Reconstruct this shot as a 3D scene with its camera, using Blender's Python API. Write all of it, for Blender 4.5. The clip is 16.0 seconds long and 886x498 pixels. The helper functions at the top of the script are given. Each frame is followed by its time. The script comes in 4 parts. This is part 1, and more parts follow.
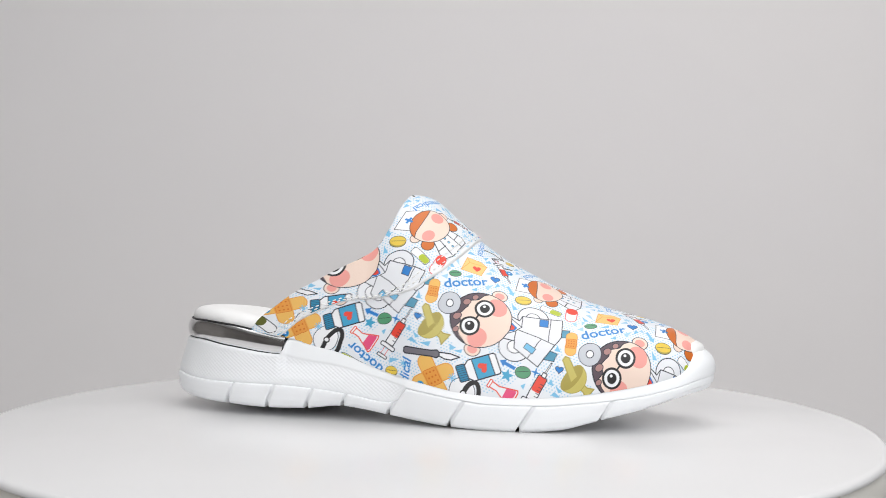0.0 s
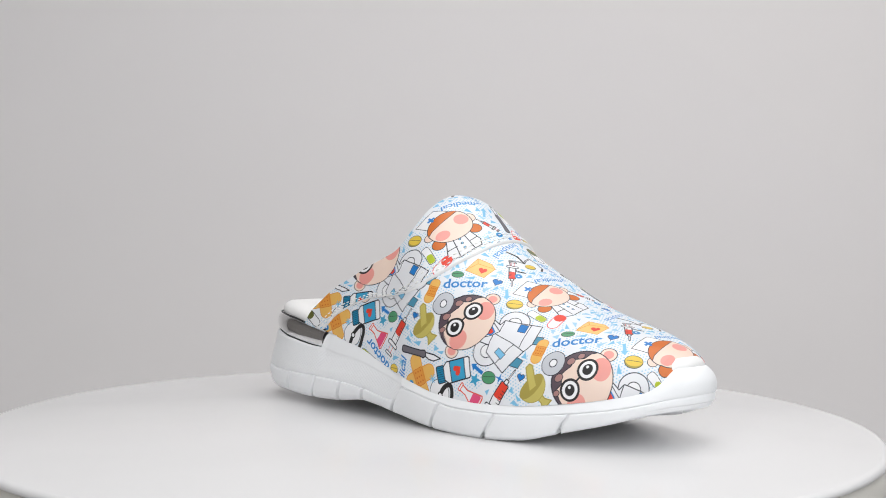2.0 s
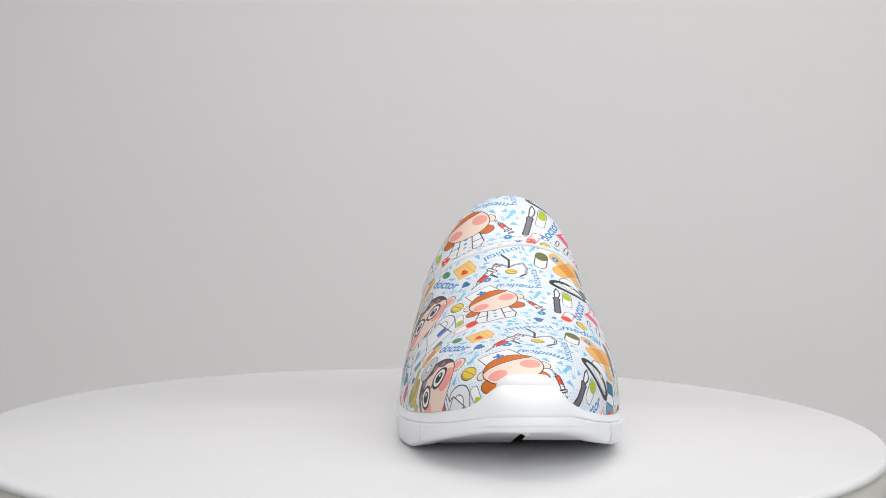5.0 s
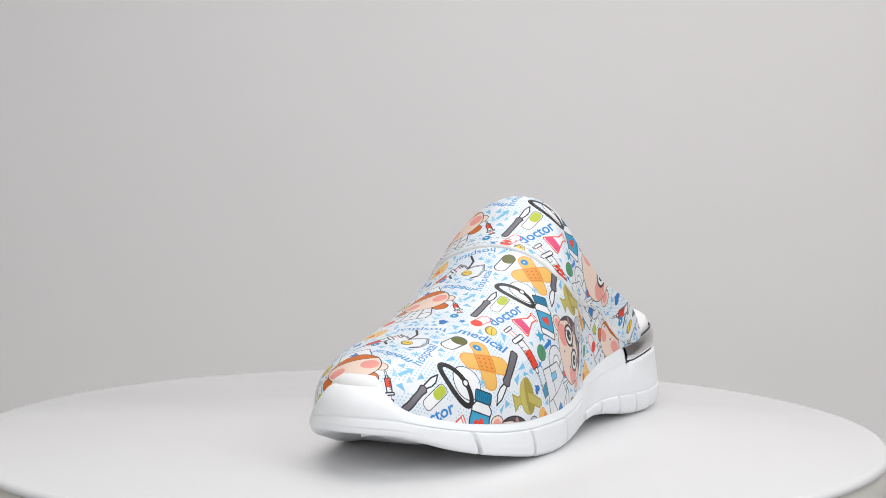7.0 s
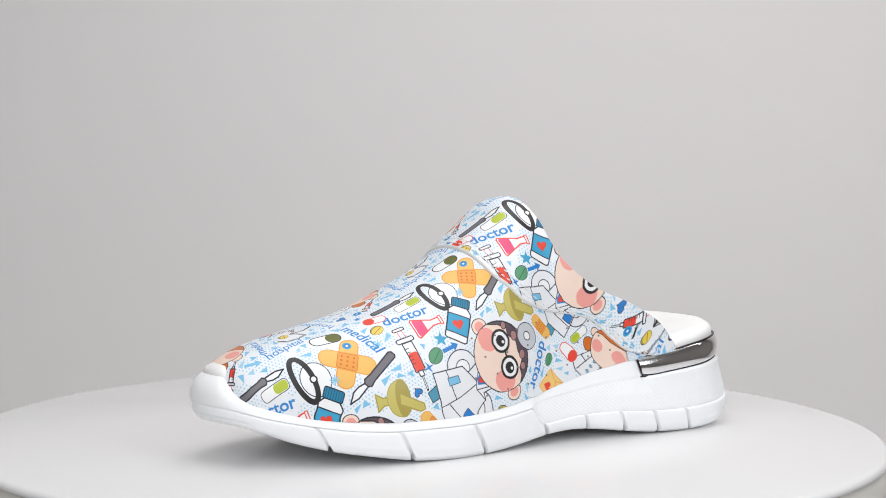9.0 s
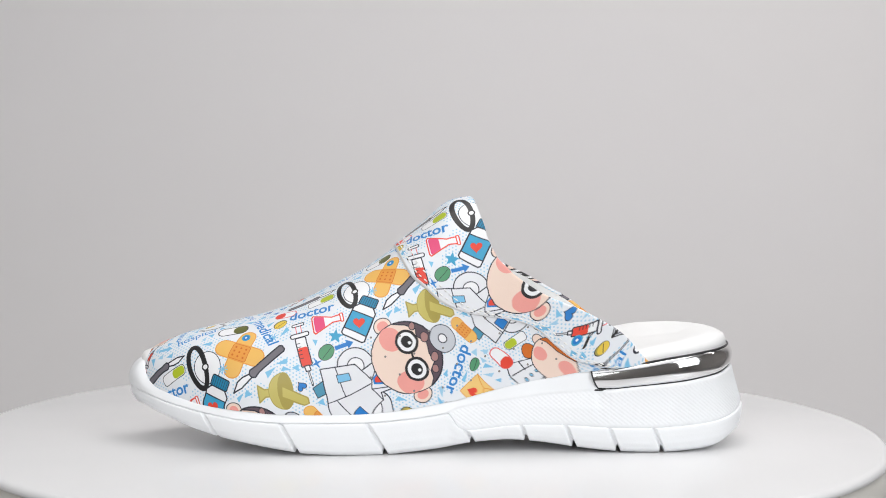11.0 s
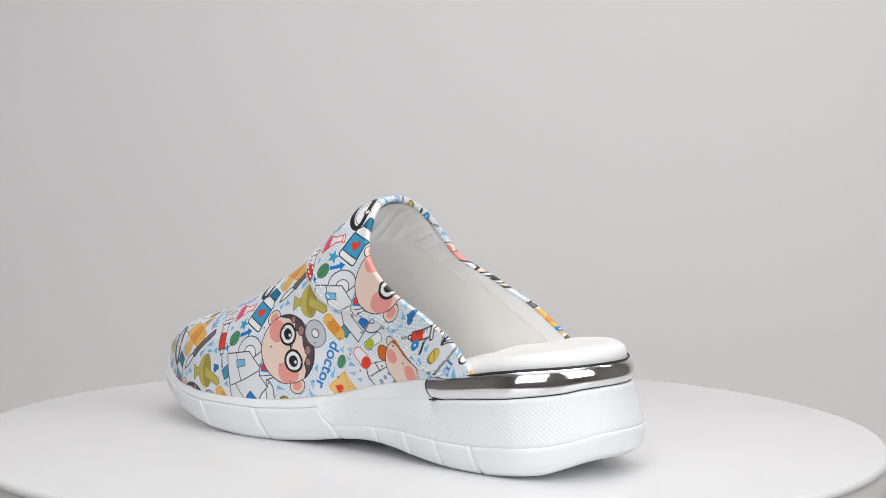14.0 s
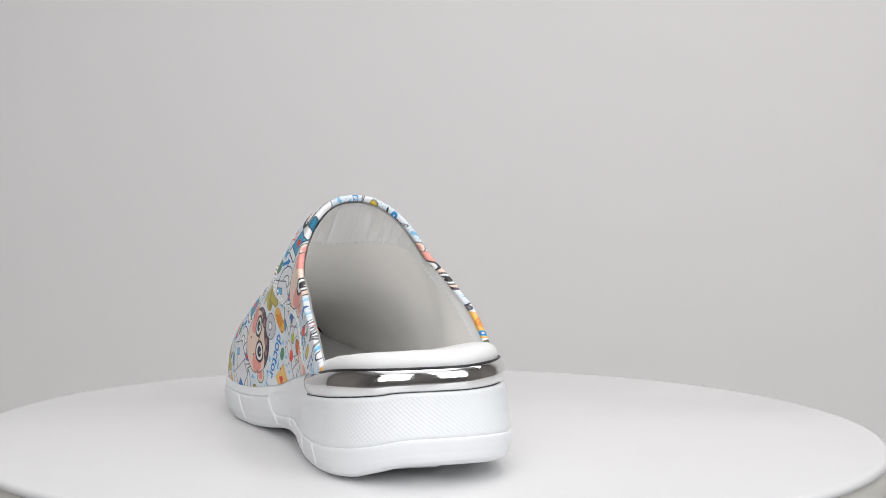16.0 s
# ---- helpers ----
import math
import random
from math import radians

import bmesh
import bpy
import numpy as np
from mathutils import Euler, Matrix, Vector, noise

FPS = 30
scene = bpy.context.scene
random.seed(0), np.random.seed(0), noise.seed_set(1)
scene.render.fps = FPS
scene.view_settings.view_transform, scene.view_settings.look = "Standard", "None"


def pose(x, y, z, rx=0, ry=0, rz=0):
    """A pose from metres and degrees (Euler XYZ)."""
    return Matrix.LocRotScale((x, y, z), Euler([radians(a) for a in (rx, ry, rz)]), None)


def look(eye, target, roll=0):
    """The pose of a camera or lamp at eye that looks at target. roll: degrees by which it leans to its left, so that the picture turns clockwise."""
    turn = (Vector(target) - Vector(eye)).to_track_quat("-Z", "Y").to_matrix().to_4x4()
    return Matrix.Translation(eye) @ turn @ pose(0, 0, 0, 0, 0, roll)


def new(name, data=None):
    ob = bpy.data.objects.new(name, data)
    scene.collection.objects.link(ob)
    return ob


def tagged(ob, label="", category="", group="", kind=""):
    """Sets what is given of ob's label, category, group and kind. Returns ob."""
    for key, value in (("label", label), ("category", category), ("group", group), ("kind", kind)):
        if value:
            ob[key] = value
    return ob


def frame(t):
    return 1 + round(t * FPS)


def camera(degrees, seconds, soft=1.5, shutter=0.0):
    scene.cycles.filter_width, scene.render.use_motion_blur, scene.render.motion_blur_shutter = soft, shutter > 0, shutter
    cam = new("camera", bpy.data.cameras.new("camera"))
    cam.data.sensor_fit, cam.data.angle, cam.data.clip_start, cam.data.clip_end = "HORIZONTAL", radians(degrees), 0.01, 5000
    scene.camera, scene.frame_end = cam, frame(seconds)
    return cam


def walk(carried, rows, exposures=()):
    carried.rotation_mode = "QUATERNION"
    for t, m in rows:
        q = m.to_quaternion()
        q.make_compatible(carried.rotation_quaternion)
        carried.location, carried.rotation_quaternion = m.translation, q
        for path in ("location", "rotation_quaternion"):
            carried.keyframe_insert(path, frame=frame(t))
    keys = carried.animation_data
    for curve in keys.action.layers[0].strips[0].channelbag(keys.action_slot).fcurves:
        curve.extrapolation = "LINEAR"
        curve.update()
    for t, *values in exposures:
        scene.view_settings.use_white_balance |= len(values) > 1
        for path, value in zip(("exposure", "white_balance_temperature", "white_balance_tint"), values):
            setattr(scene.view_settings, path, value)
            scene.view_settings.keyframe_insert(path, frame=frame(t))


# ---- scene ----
# A single clog on a slowly turning white table, in a small photo studio.
TURN = -14.779            # degrees a second
EYE_H = 0.1101
AXIS_TO_SHOE = (0.0283, 0.0338)
SHOE_YAW = -14.28

cam = camera(34.54, 16.0, soft=0.9)
CAM_POSE = pose(0.0, -0.6655, EYE_H, 87.597, -0.4965, -0.6312)
walk(cam, [(0.0, CAM_POSE), (16.0, CAM_POSE)], exposures=[(0.0, 0.0), (16.0, 0.0)])

# ---- light ----
world = bpy.data.worlds.new("studio_air")
scene.world = world
world.use_nodes = True
world.node_tree.nodes["Background"].inputs[0].default_value = (0.86, 0.89, 1.0, 1)
world.node_tree.nodes["Background"].inputs[1].default_value = 0.3


def area_lamp(name, eye, target, sx, sy, power, colour):
    d = bpy.data.lights.new(name, "AREA")
    d.shape, d.size, d.size_y, d.energy, d.color = "RECTANGLE", sx, sy, power, colour
    ob = new(name, d)
    ob.matrix_world = look(eye, target)
    return ob


LAMPS = [("lamp_top", (0.05, -0.05, 1.15), (0, 0.05, 0), 1.0, 0.8, 4.0, (1.0, 0.985, 0.965)),
         ("lamp_front", (-0.45, -1.40, 0.70), (0, 0, 0.08), 1.0, 1.2, 12.2, (0.98, 0.99, 1.0)),
         ("lamp_side", (1.0, -0.95, 0.75), (0, 0, 0.05), 0.9, 1.2, 11.2, (0.95, 0.98, 1.0)),
         # unseen fill, added to brighten the backdrop paper
         ("fill_backdrop", (0.62, 0.36, 1.05), (0.62, 1.5, -0.45), 1.6, 0.4, 6.0, (1.0, 0.95, 0.95)),
         # wide unseen fill overhead, added as ambient light in the closed room
         ("fill_overhead", (0.0, -0.6, 2.10), (0.0, -0.6, 0.0), 2.4, 2.0, 13.0, (0.97, 0.985, 1.0))]
for row in LAMPS:
    area_lamp(*row)


# ---- materials ----
def material(name):
    m = bpy.data.materials.new(name)
    m.use_nodes = True
    return m, m.node_tree.nodes, m.node_tree.links, m.node_tree.nodes["Principled BSDF"]


def plain(name, colour, rough=0.5, metal=0.0, vary=0.03, scale=40.0, bump=0.0, bump_scale=800.0, coords="Object"):
    """A surface with slight uneven tone at two scales and a fine relief."""
    m, n, l, p = material(name)
    tc = n.new("ShaderNodeTexCoord")
    n1, n2 = n.new("ShaderNodeTexNoise"), n.new("ShaderNodeTexNoise")
    n1.inputs["Scale"].default_value, n1.inputs["Detail"].default_value = scale, 4
    n2.inputs["Scale"].default_value, n2.inputs["Detail"].default_value = bump_scale, 3
    l.new(tc.outputs[coords], n1.inputs["Vector"])
    l.new(tc.outputs[coords], n2.inputs["Vector"])
    ramp = n.new("ShaderNodeMapRange")
    ramp.inputs["From Min"].default_value, ramp.inputs["From Max"].default_value = 0.3, 0.7
    ramp.inputs["To Min"].default_value, ramp.inputs["To Max"].default_value = 1 - vary, 1 + vary
    l.new(n1.outputs["Fac"], ramp.inputs["Value"])
    mul = n.new("ShaderNodeVectorMath")
    mul.operation = "SCALE"
    mul.inputs[0].default_value = colour
    l.new(ramp.outputs[0], mul.inputs["Scale"])
    l.new(mul.outputs[0], p.inputs["Base Color"])
    p.inputs["Roughness"].default_value, p.inputs["Metallic"].default_value = rough, metal
    rr = n.new("ShaderNodeMapRange")
    rr.inputs["To Min"].default_value, rr.inputs["To Max"].default_value = max(rough - 0.06, 0.02), rough + 0.06
    l.new(n1.outputs["Fac"], rr.inputs["Value"])
    l.new(rr.outputs[0], p.inputs["Roughness"])
    if bump:
        b = n.new("ShaderNodeBump")
        b.inputs["Strength"].default_value, b.inputs["Distance"].default_value = bump, 0.0004
        l.new(n2.outputs["Fac"], b.inputs["Height"])
        l.new(b.outputs[0], p.inputs["Normal"])
    return m


WALL = plain("backdrop_paper", (0.78, 0.765, 0.765), 0.85, vary=0.008, scale=3.0, bump=0.05, bump_scale=300)
ROOM = plain("studio_paint", (0.32, 0.30, 0.285), 0.8, vary=0.06, scale=2.0)
CEILING = plain("ceiling_paint", (0.80, 0.80, 0.80), 0.8, vary=0.02, scale=2.0)
TABLE = plain("white_laminate", (0.71, 0.705, 0.71), 0.24, vary=0.01, scale=6.0)
RIM = plain("rim_paint", (0.50, 0.485, 0.45), 0.45, vary=0.02, scale=10.0)
EVA = plain("white_foam", (0.83, 0.84, 0.855), 0.50, vary=0.012, scale=60.0, bump=0.10, bump_scale=1500)
FACING = plain("white_facing", (0.92, 0.915, 0.91), 0.5, vary=0.02, scale=60.0, bump=0.2, bump_scale=700)
LINING = plain("white_lining", (0.90, 0.88, 0.85), 0.75, vary=0.03, scale=50.0, bump=0.25, bump_scale=500)
INSOLE = plain("white_leather", (0.82, 0.815, 0.81), 0.48, vary=0.02, scale=60.0, bump=0.25, bump_scale=700)
CHROME = plain("chrome_band", (0.80, 0.80, 0.80), 0.11, 1.0, vary=0.01, scale=60.0)
PIPING = plain("black_line", (0.02, 0.02, 0.022), 0.4, vary=0.05)
THREAD = plain("white_thread", (0.80, 0.79, 0.77), 0.7, vary=0.04, scale=300.0)
# dark colour in place of the shade inside the punched holes
HOLE_SHADE = plain("hole_shade", (0.26, 0.24, 0.23), 0.8, vary=0.05)


def printed_leather():
    """Smooth coated leather that carries the print, with a fine grain and a few soft creases."""
    m, n, l, p = material("printed_leather")
    at = n.new("ShaderNodeAttribute")
    at.attribute_name = "print"
    tc = n.new("ShaderNodeTexCoord")
    grain, soft = n.new("ShaderNodeTexVoronoi"), n.new("ShaderNodeTexNoise")
    grain.inputs["Scale"].default_value = 1300
    soft.inputs["Scale"].default_value, soft.inputs["Detail"].default_value = 60, 3
    l.new(tc.outputs["Object"], grain.inputs["Vector"])
    l.new(tc.outputs["Object"], soft.inputs["Vector"])
    tone = n.new("ShaderNodeMapRange")
    tone.inputs["To Min"].default_value, tone.inputs["To Max"].default_value = 0.97, 1.03
    l.new(soft.outputs["Fac"], tone.inputs["Value"])
    mul = n.new("ShaderNodeVectorMath")
    mul.operation = "SCALE"
    l.new(at.outputs["Color"], mul.inputs[0])
    l.new(tone.outputs[0], mul.inputs["Scale"])
    l.new(mul.outputs[0], p.inputs["Base Color"])
    rough = n.new("ShaderNodeMapRange")
    rough.inputs["To Min"].default_value, rough.inputs["To Max"].default_value = 0.34, 0.48
    l.new(soft.outputs["Fac"], rough.inputs["Value"])
    l.new(rough.outputs[0], p.inputs["Roughness"])
    b1, b2 = n.new("ShaderNodeBump"), n.new("ShaderNodeBump")
    b1.inputs["Strength"].default_value, b1.inputs["Distance"].default_value = 0.12, 0.0002
    b2.inputs["Strength"].default_value, b2.inputs["Distance"].default_value = 0.25, 0.0012
    l.new(grain.outputs["Distance"], b1.inputs["Height"])
    l.new(soft.outputs["Fac"], b2.inputs["Height"])
    l.new(b1.outputs[0], b2.inputs["Normal"])
    l.new(b2.outputs[0], p.inputs["Normal"])
    return m


PRINT = printed_leather()


# ---- helpers for meshes ----
def mesh_of(name, verts, faces, mat, smooth=True):
    me = bpy.data.meshes.new(name)
    me.from_pydata([tuple(v) for v in verts], [], [tuple(f) for f in faces])
    me.materials.append(mat)
    if smooth:
        me.shade_smooth()
    me.update()
    return me


def part(name, me, parent=None, label=""):
    ob = new(name, me)
    ob.parent = parent
    return tagged(ob, label)


def curve(x, pts):
    """A smooth line through (x, value) pairs given from low to high x."""
    xs, vs = np.array([p[0] for p in pts], float), np.array([p[1] for p in pts], float)
    d = np.diff(vs) / np.diff(xs)
    m = np.empty_like(vs)
    m[0], m[-1] = d[0], d[-1]
    m[1:-1] = np.where(d[:-1] * d[1:] > 0, 2 * d[:-1] * d[1:] / np.where(d[:-1] + d[1:] == 0, 1, d[:-1] + d[1:]), 0)
    x = np.clip(np.asarray(x, float), xs[0], xs[-1])
    k = np.clip(np.searchsorted(xs, x) - 1, 0, len(xs) - 2)
    h = xs[k + 1] - xs[k]
    t = (x - xs[k]) / h
    return ((1 + 2 * t) * (1 - t) ** 2 * vs[k] + t * (1 - t) ** 2 * h * m[k] + t * t * (3 - 2 * t) * vs[k + 1] + t * t * (t - 1) * h * m[k + 1])


def grid_faces(rows, cols, wrap=False):
    i, j = np.meshgrid(np.arange(rows - 1), np.arange(cols if wrap else cols - 1), indexing="ij")
    a, b = (i * cols + j).ravel(), (i * cols + (j + 1) % cols).ravel()
    return np.stack([a, b, b + cols, a + cols], 1)


def grid_mesh(name, g, mat, wrap=False, flip=False):
    """A quad mesh over an array of points [row, column, xyz]."""
    f = grid_faces(g.shape[0], g.shape[1], wrap)
    if flip:
        f = f[:, ::-1]
    me = bpy.data.meshes.new(name)
    n = g.shape[0] * g.shape[1]
    me.vertices.add(n)
    me.vertices.foreach_set("co", np.ascontiguousarray(g, dtype=np.float32).ravel())
    me.loops.add(len(f) * 4)
    me.loops.foreach_set("vertex_index", f.astype(np.int32).ravel())
    me.polygons.add(len(f))
    me.polygons.foreach_set("loop_start", np.arange(0, len(f) * 4, 4, dtype=np.int32))
    me.polygons.foreach_set("loop_total", np.full(len(f), 4, dtype=np.int32))
    me.materials.append(mat)
    me.update(calc_edges=True)
    me.shade_smooth()
    return me


# ---- the studio ----
def build_studio():
    # seamless paper: a wall that curves into a floor
    prof = [(-2.2, -0.75), (0.9, -0.75)]
    for k in range(1, 13):
        a = math.pi / 2 * k / 12
        prof.append((0.9 + 0.6 * math.sin(a), -0.75 + 0.6 * (1 - math.cos(a))))
    prof.append((1.5, 2.2))
    g = np.array([[(x, p[0], p[1]) for x in np.linspace(-2.2, 2.2, 9)] for p in prof])
    me = grid_mesh("backdrop", g, WALL)
    ob = new("backdrop", me)
    so = ob.modifiers.new("thickness", "SOLIDIFY")
    so.thickness, so.offset = 0.004, -1
    tagged(ob, "seamless pale grey paper backdrop, evenly lit", "backdrop", kind="structure")
    # the room behind the camera
    for name, lo, hi in (("wall_south", (-2.3, -2.4, -0.8), (2.3, -2.3, 2.3)), ("wall_west", (-2.4, -2.3, -0.8), (-2.3, 1.6, 2.3)),
                         ("wall_east", (2.3, -2.3, -0.8), (2.4, 1.6, 2.3)), ("ceiling", (-2.4, -2.4, 2.3), (2.4, 1.6, 2.4))):
        bm = bmesh.new()
        mid = [(a + b) / 2 for a, b in zip(lo, hi)]
        bmesh.ops.create_cube(bm, size=1.0, matrix=Matrix.Translation(mid) @ Matrix.Diagonal((*[b - a for a, b in zip(lo, hi)], 1)))
        me = bpy.data.meshes.new(name)
        bm.to_mesh(me)
        bm.free()
        me.materials.append(CEILING if name == "ceiling" else ROOM)
        tagged(new(name, me), "plain painted studio " + ("ceiling" if name == "ceiling" else "wall"), "ceiling" if name == "ceiling" else "wall", kind="structure")


# ---- the turntable ----
def lathe(name, prof, mat, n=256):
    a = np.linspace(0, 2 * math.pi, n, endpoint=False)
    g = np.array([[(r * math.cos(t), r * math.sin(t), z) for t in a] for r, z in prof])
    return grid_mesh(name, g, mat, wrap=True, flip=True)


def build_turntable():
    R = 0.2086
    top = tagged(new("turntable"), "round white glossy display turntable, turning slowly", "turntable")
    part("tabletop", lathe("tabletop", [(0.0005, 0), (R - 0.003, 0), (R - 0.001, -0.0006), (R, -0.0018), (R, -0.0034), (R - 0.002, -0.0036), (R - 0.002, -0.032), (0.0005, -0.032)], TABLE), top)
    part("edge_band", lathe("edge_band", [(R - 0.0018, -0.0038), (R - 0.0004, -0.0038), (R - 0.0004, -0.032), (R - 0.0018, -0.032)], RIM), top, "warm grey edge band")
    part("drum", lathe("drum", [(0.0005, -0.033), (0.16, -0.033), (0.165, -0.036), (0.165, -0.746), (0.162, -0.75), (0.0005, -0.75)], RIM, 128), top, "warm grey drum under the tabletop")
    return top


# ---- the shoe: x to the toe, y to its left, z up, in metres ----
MM = 0.001
LEFT = [(-157, -1), (-155.5, 11), (-150, 23), (-140, 32.6), (-125, 38), (-105, 39), (-80, 37.2), (-60, 34.4), (-40, 34.3), (-20, 38), (0, 41.4), (20, 43.6), (40, 42.8), (60, 38.8), (80, 30.4), (95, 22), (105, 13.8), (111, 5), (113, -4)]
RIGHT = [(-157, -1), (-155.5, -12), (-150, -23.3), (-140, -32), (-125, -38.2), (-105, -41.8), (-80, -43.4), (-60, -44.3), (-40, -46.1), (-20, -50.1), (0, -53.2), (20, -53.9), (40, -51.8), (60, -47), (80, -40), (95, -31), (105, -22), (111, -13), (113, -4)]
# heights over length, the left side of the shoe and then the right
SOLE_LOW = ([(-158, 7.5), (-154, 6.8), (-148, 4.6), (-140, 2.2), (-128, 1.0), (-114, 0.3), (-96, 0.7), (-79, 2.2), (-60, 4.4), (-50, 5.0), (-37, 4.1), (-21, 2.0), (-8, 0.8), (1, 0.2), (16, 0.1), (35, 0.9), (42, 1.8), (56, 3.9), (72, 6.6), (85, 9.8), (97, 13.6), (105, 15.8), (114, 17)],
            [(-158, 7.5), (-150, 6.6), (-142, 6.2), (-131, 5.4), (-121, 5.0), (-99, 4.2), (-79, 4.8), (-60, 6.8), (-50, 6.0), (-37, 4.1), (-21, 2.2), (-7, 0.9), (13, 0), (27, 0), (46, 1.2), (61, 4.8), (67, 6.4), (86, 11.2), (97, 14.2), (105, 15.9), (114, 17)])
SOLE_LEDGE = ([(-158, 18.6), (-155, 18.0), (-148, 15.2), (-138, 13.1), (-128, 12.2), (-108, 11), (-93, 11.1), (-72, 11.9), (-54, 11.6), (-33, 9.6), (-29, 11), (-24, 16.9), (-20, 16.4), (-8, 15), (9, 13.9), (44, 13.7), (60, 14.4), (76, 16.4), (92, 19.4), (99, 21.2), (106, 23.2), (114, 24.5)],
              [(-158, 18.6), (-155, 18.4), (-149, 17.8), (-138, 16.5), (-119, 15.9), (-96, 15.9), (-74, 15), (-57, 13.2), (-36, 10.4), (-31, 12), (-26, 17.5), (-21, 16.8), (-0.5, 13.9), (13, 12.4), (35, 12.4), (61, 14.1), (67, 14.8), (85, 17.5), (97, 20.2), (106, 22.8), (114, 24.5)])
SOLE_TOP = ([(-158, 35), (-153, 34.3), (-147, 32.8), (-137, 31.5), (-122, 29.8), (-104, 28), (-88, 26.6), (-84.5, 34), (-82, 34.8), (-68, 32.3), (-55, 29.8), (-43, 26.9), (-31, 23.8), (-15, 21), (-2.5, 19.3), (12, 18.3), (30, 18), (44, 18.1), (60, 18.9), (78, 20.6), (89, 22.9), (97, 25.2), (102, 27.4), (105, 29.8), (107.5, 33), (110, 35.6), (114, 36)],
            [(-158, 35), (-152, 35), (-140, 35), (-120, 33), (-92, 30.3), (-88, 37.4), (-86, 38.2), (-73, 35.6), (-61, 33.2), (-47, 28.3), (-32, 24.1), (-18, 21.1), (4, 17.6), (23, 16.6), (43, 17.3), (68, 20.2), (85, 23.3), (97, 26.4), (102, 29.4), (105, 32.4), (108, 35.2), (110, 35.8), (114, 36)])
BAND_TOP = ([(-158, 43.8), (-150, 43), (-137, 42), (-122, 40.3), (-104, 37.3), (-80, 34.2)], [(-158, 43.8), (-150, 44.3), (-139, 44.4), (-120, 43.4), (-105, 41.2), (-80, 37.4)])
CROWN = [(-158, 112), (-60, 112), (-45, 108), (-36, 106.2), (-30, 105.2), (-26, 103.6), (-16.5, 95.6), (-3, 84.8), (10, 75.8), (24, 68.3), (38, 61.3), (52.5, 55.7), (67, 51.9), (81, 48.4), (91, 45.4), (98, 42.4), (102, 40.2), (105, 37.2), (108, 32.5), (111, 27)]
RIM_Z = ([(-112, 34), (-106, 39.7), (-103.5, 42.2), (-98.5, 48), (-94, 51.8), (-87, 55.8), (-79.5, 59.6), (-67, 64.5), (-59.5, 68.3), (-51.5, 73.5), (-47.5, 77.3), (-44.5, 80.4), (-42, 84.9), (-40, 89.6), (-39, 94), (-37.5, 99), (-36, 104), (-33, 115)],
         [(-112, 36), (-105.5, 42.2), (-101.5, 46.7), (-92.5, 53.3), (-85.5, 58.6), (-74.5, 64.8), (-63.5, 71), (-53.5, 75.6), (-46.5, 80), (-43.5, 83.5), (-41, 88.5), (-39, 93.5), (-37.5, 99), (-36, 104), (-33, 115)])
SEAM_Z = ([(-112, 33), (-80, 38), (-69.5, 44.8), (-66, 48), (-62.5, 51), (-57.5, 53.6), (-50, 55.5), (-42.5, 56.6), (-35, 57.7), (-27.5, 59.9), (-20, 63.7), (-14.5, 68.7), (-9, 73.3), (-6, 78), (-4.5, 81), (-2.5, 85), (0, 93)],
          [(-112, 33), (-95, 37), (-89, 40.7), (-82, 46.3), (-73, 50.9), (-65, 54.3), (-56.5, 56.7), (-45.5, 57.9), (-34, 60.3), (-25.5, 62.9), (-19, 67.4), (-14, 70.8), (-9, 75.5), (-4.5, 80.3), (-2.5, 84), (0, 92)])


def sided(x, yy, pair):
    """A height that runs from the left side's line to the right side's across the shoe."""
    k = np.clip(0.5 - (np.asarray(yy) + 2) / 40, 0, 1)
    k = k * k * (3 - 2 * k)
    return curve(x, pair[0]) * (1 - k) + curve(x, pair[1]) * k


def outline(n):
    """The plan of the sole: x, y and the way out, anticlockwise from the heel's middle along the right side."""
    t = np.linspace(0, 2 * math.pi, 4001)[:-1]
    x = -22 - 135 * np.cos(t)
    x = np.where(x > -22, -22 + (x + 22), x)
    yy = np.where(t < math.pi, curve(x, RIGHT), curve(x, LEFT))
    d = np.hypot(np.diff(np.r_[x, x[0]]), np.diff(np.r_[yy, yy[0]]))
    s = np.r_[0, np.cumsum(d)]
    q = np.linspace(0, s[-1], n, endpoint=False)
    x, yy = np.interp(q, s, np.r_[x, x[0]]), np.interp(q, s, np.r_[yy, yy[0]])
    for _ in range(max(4, n // 25)):
        x = (np.roll(x, 1) + 2 * x + np.roll(x, -1)) / 4
        yy = (np.roll(yy, 1) + 2 * yy + np.roll(yy, -1)) / 4
    tx, ty = np.roll(x, -1) - np.roll(x, 1), np.roll(yy, -1) - np.roll(yy, 1)
    k = np.hypot(tx, ty)
    return x, yy, ty / k, -tx / k


def ring(x, yy, nx, ny, out, z):
    return np.stack([x + nx * out, yy + ny * out, np.broadcast_to(z, x.shape)], 1) * MM


GROOVES = ([72, 38, 1.2, -35.5, -58, -77.5, -96, -115], [64, 27, -6, -36.5, -59.5, -78, -98.5, -120])     # left side, right side


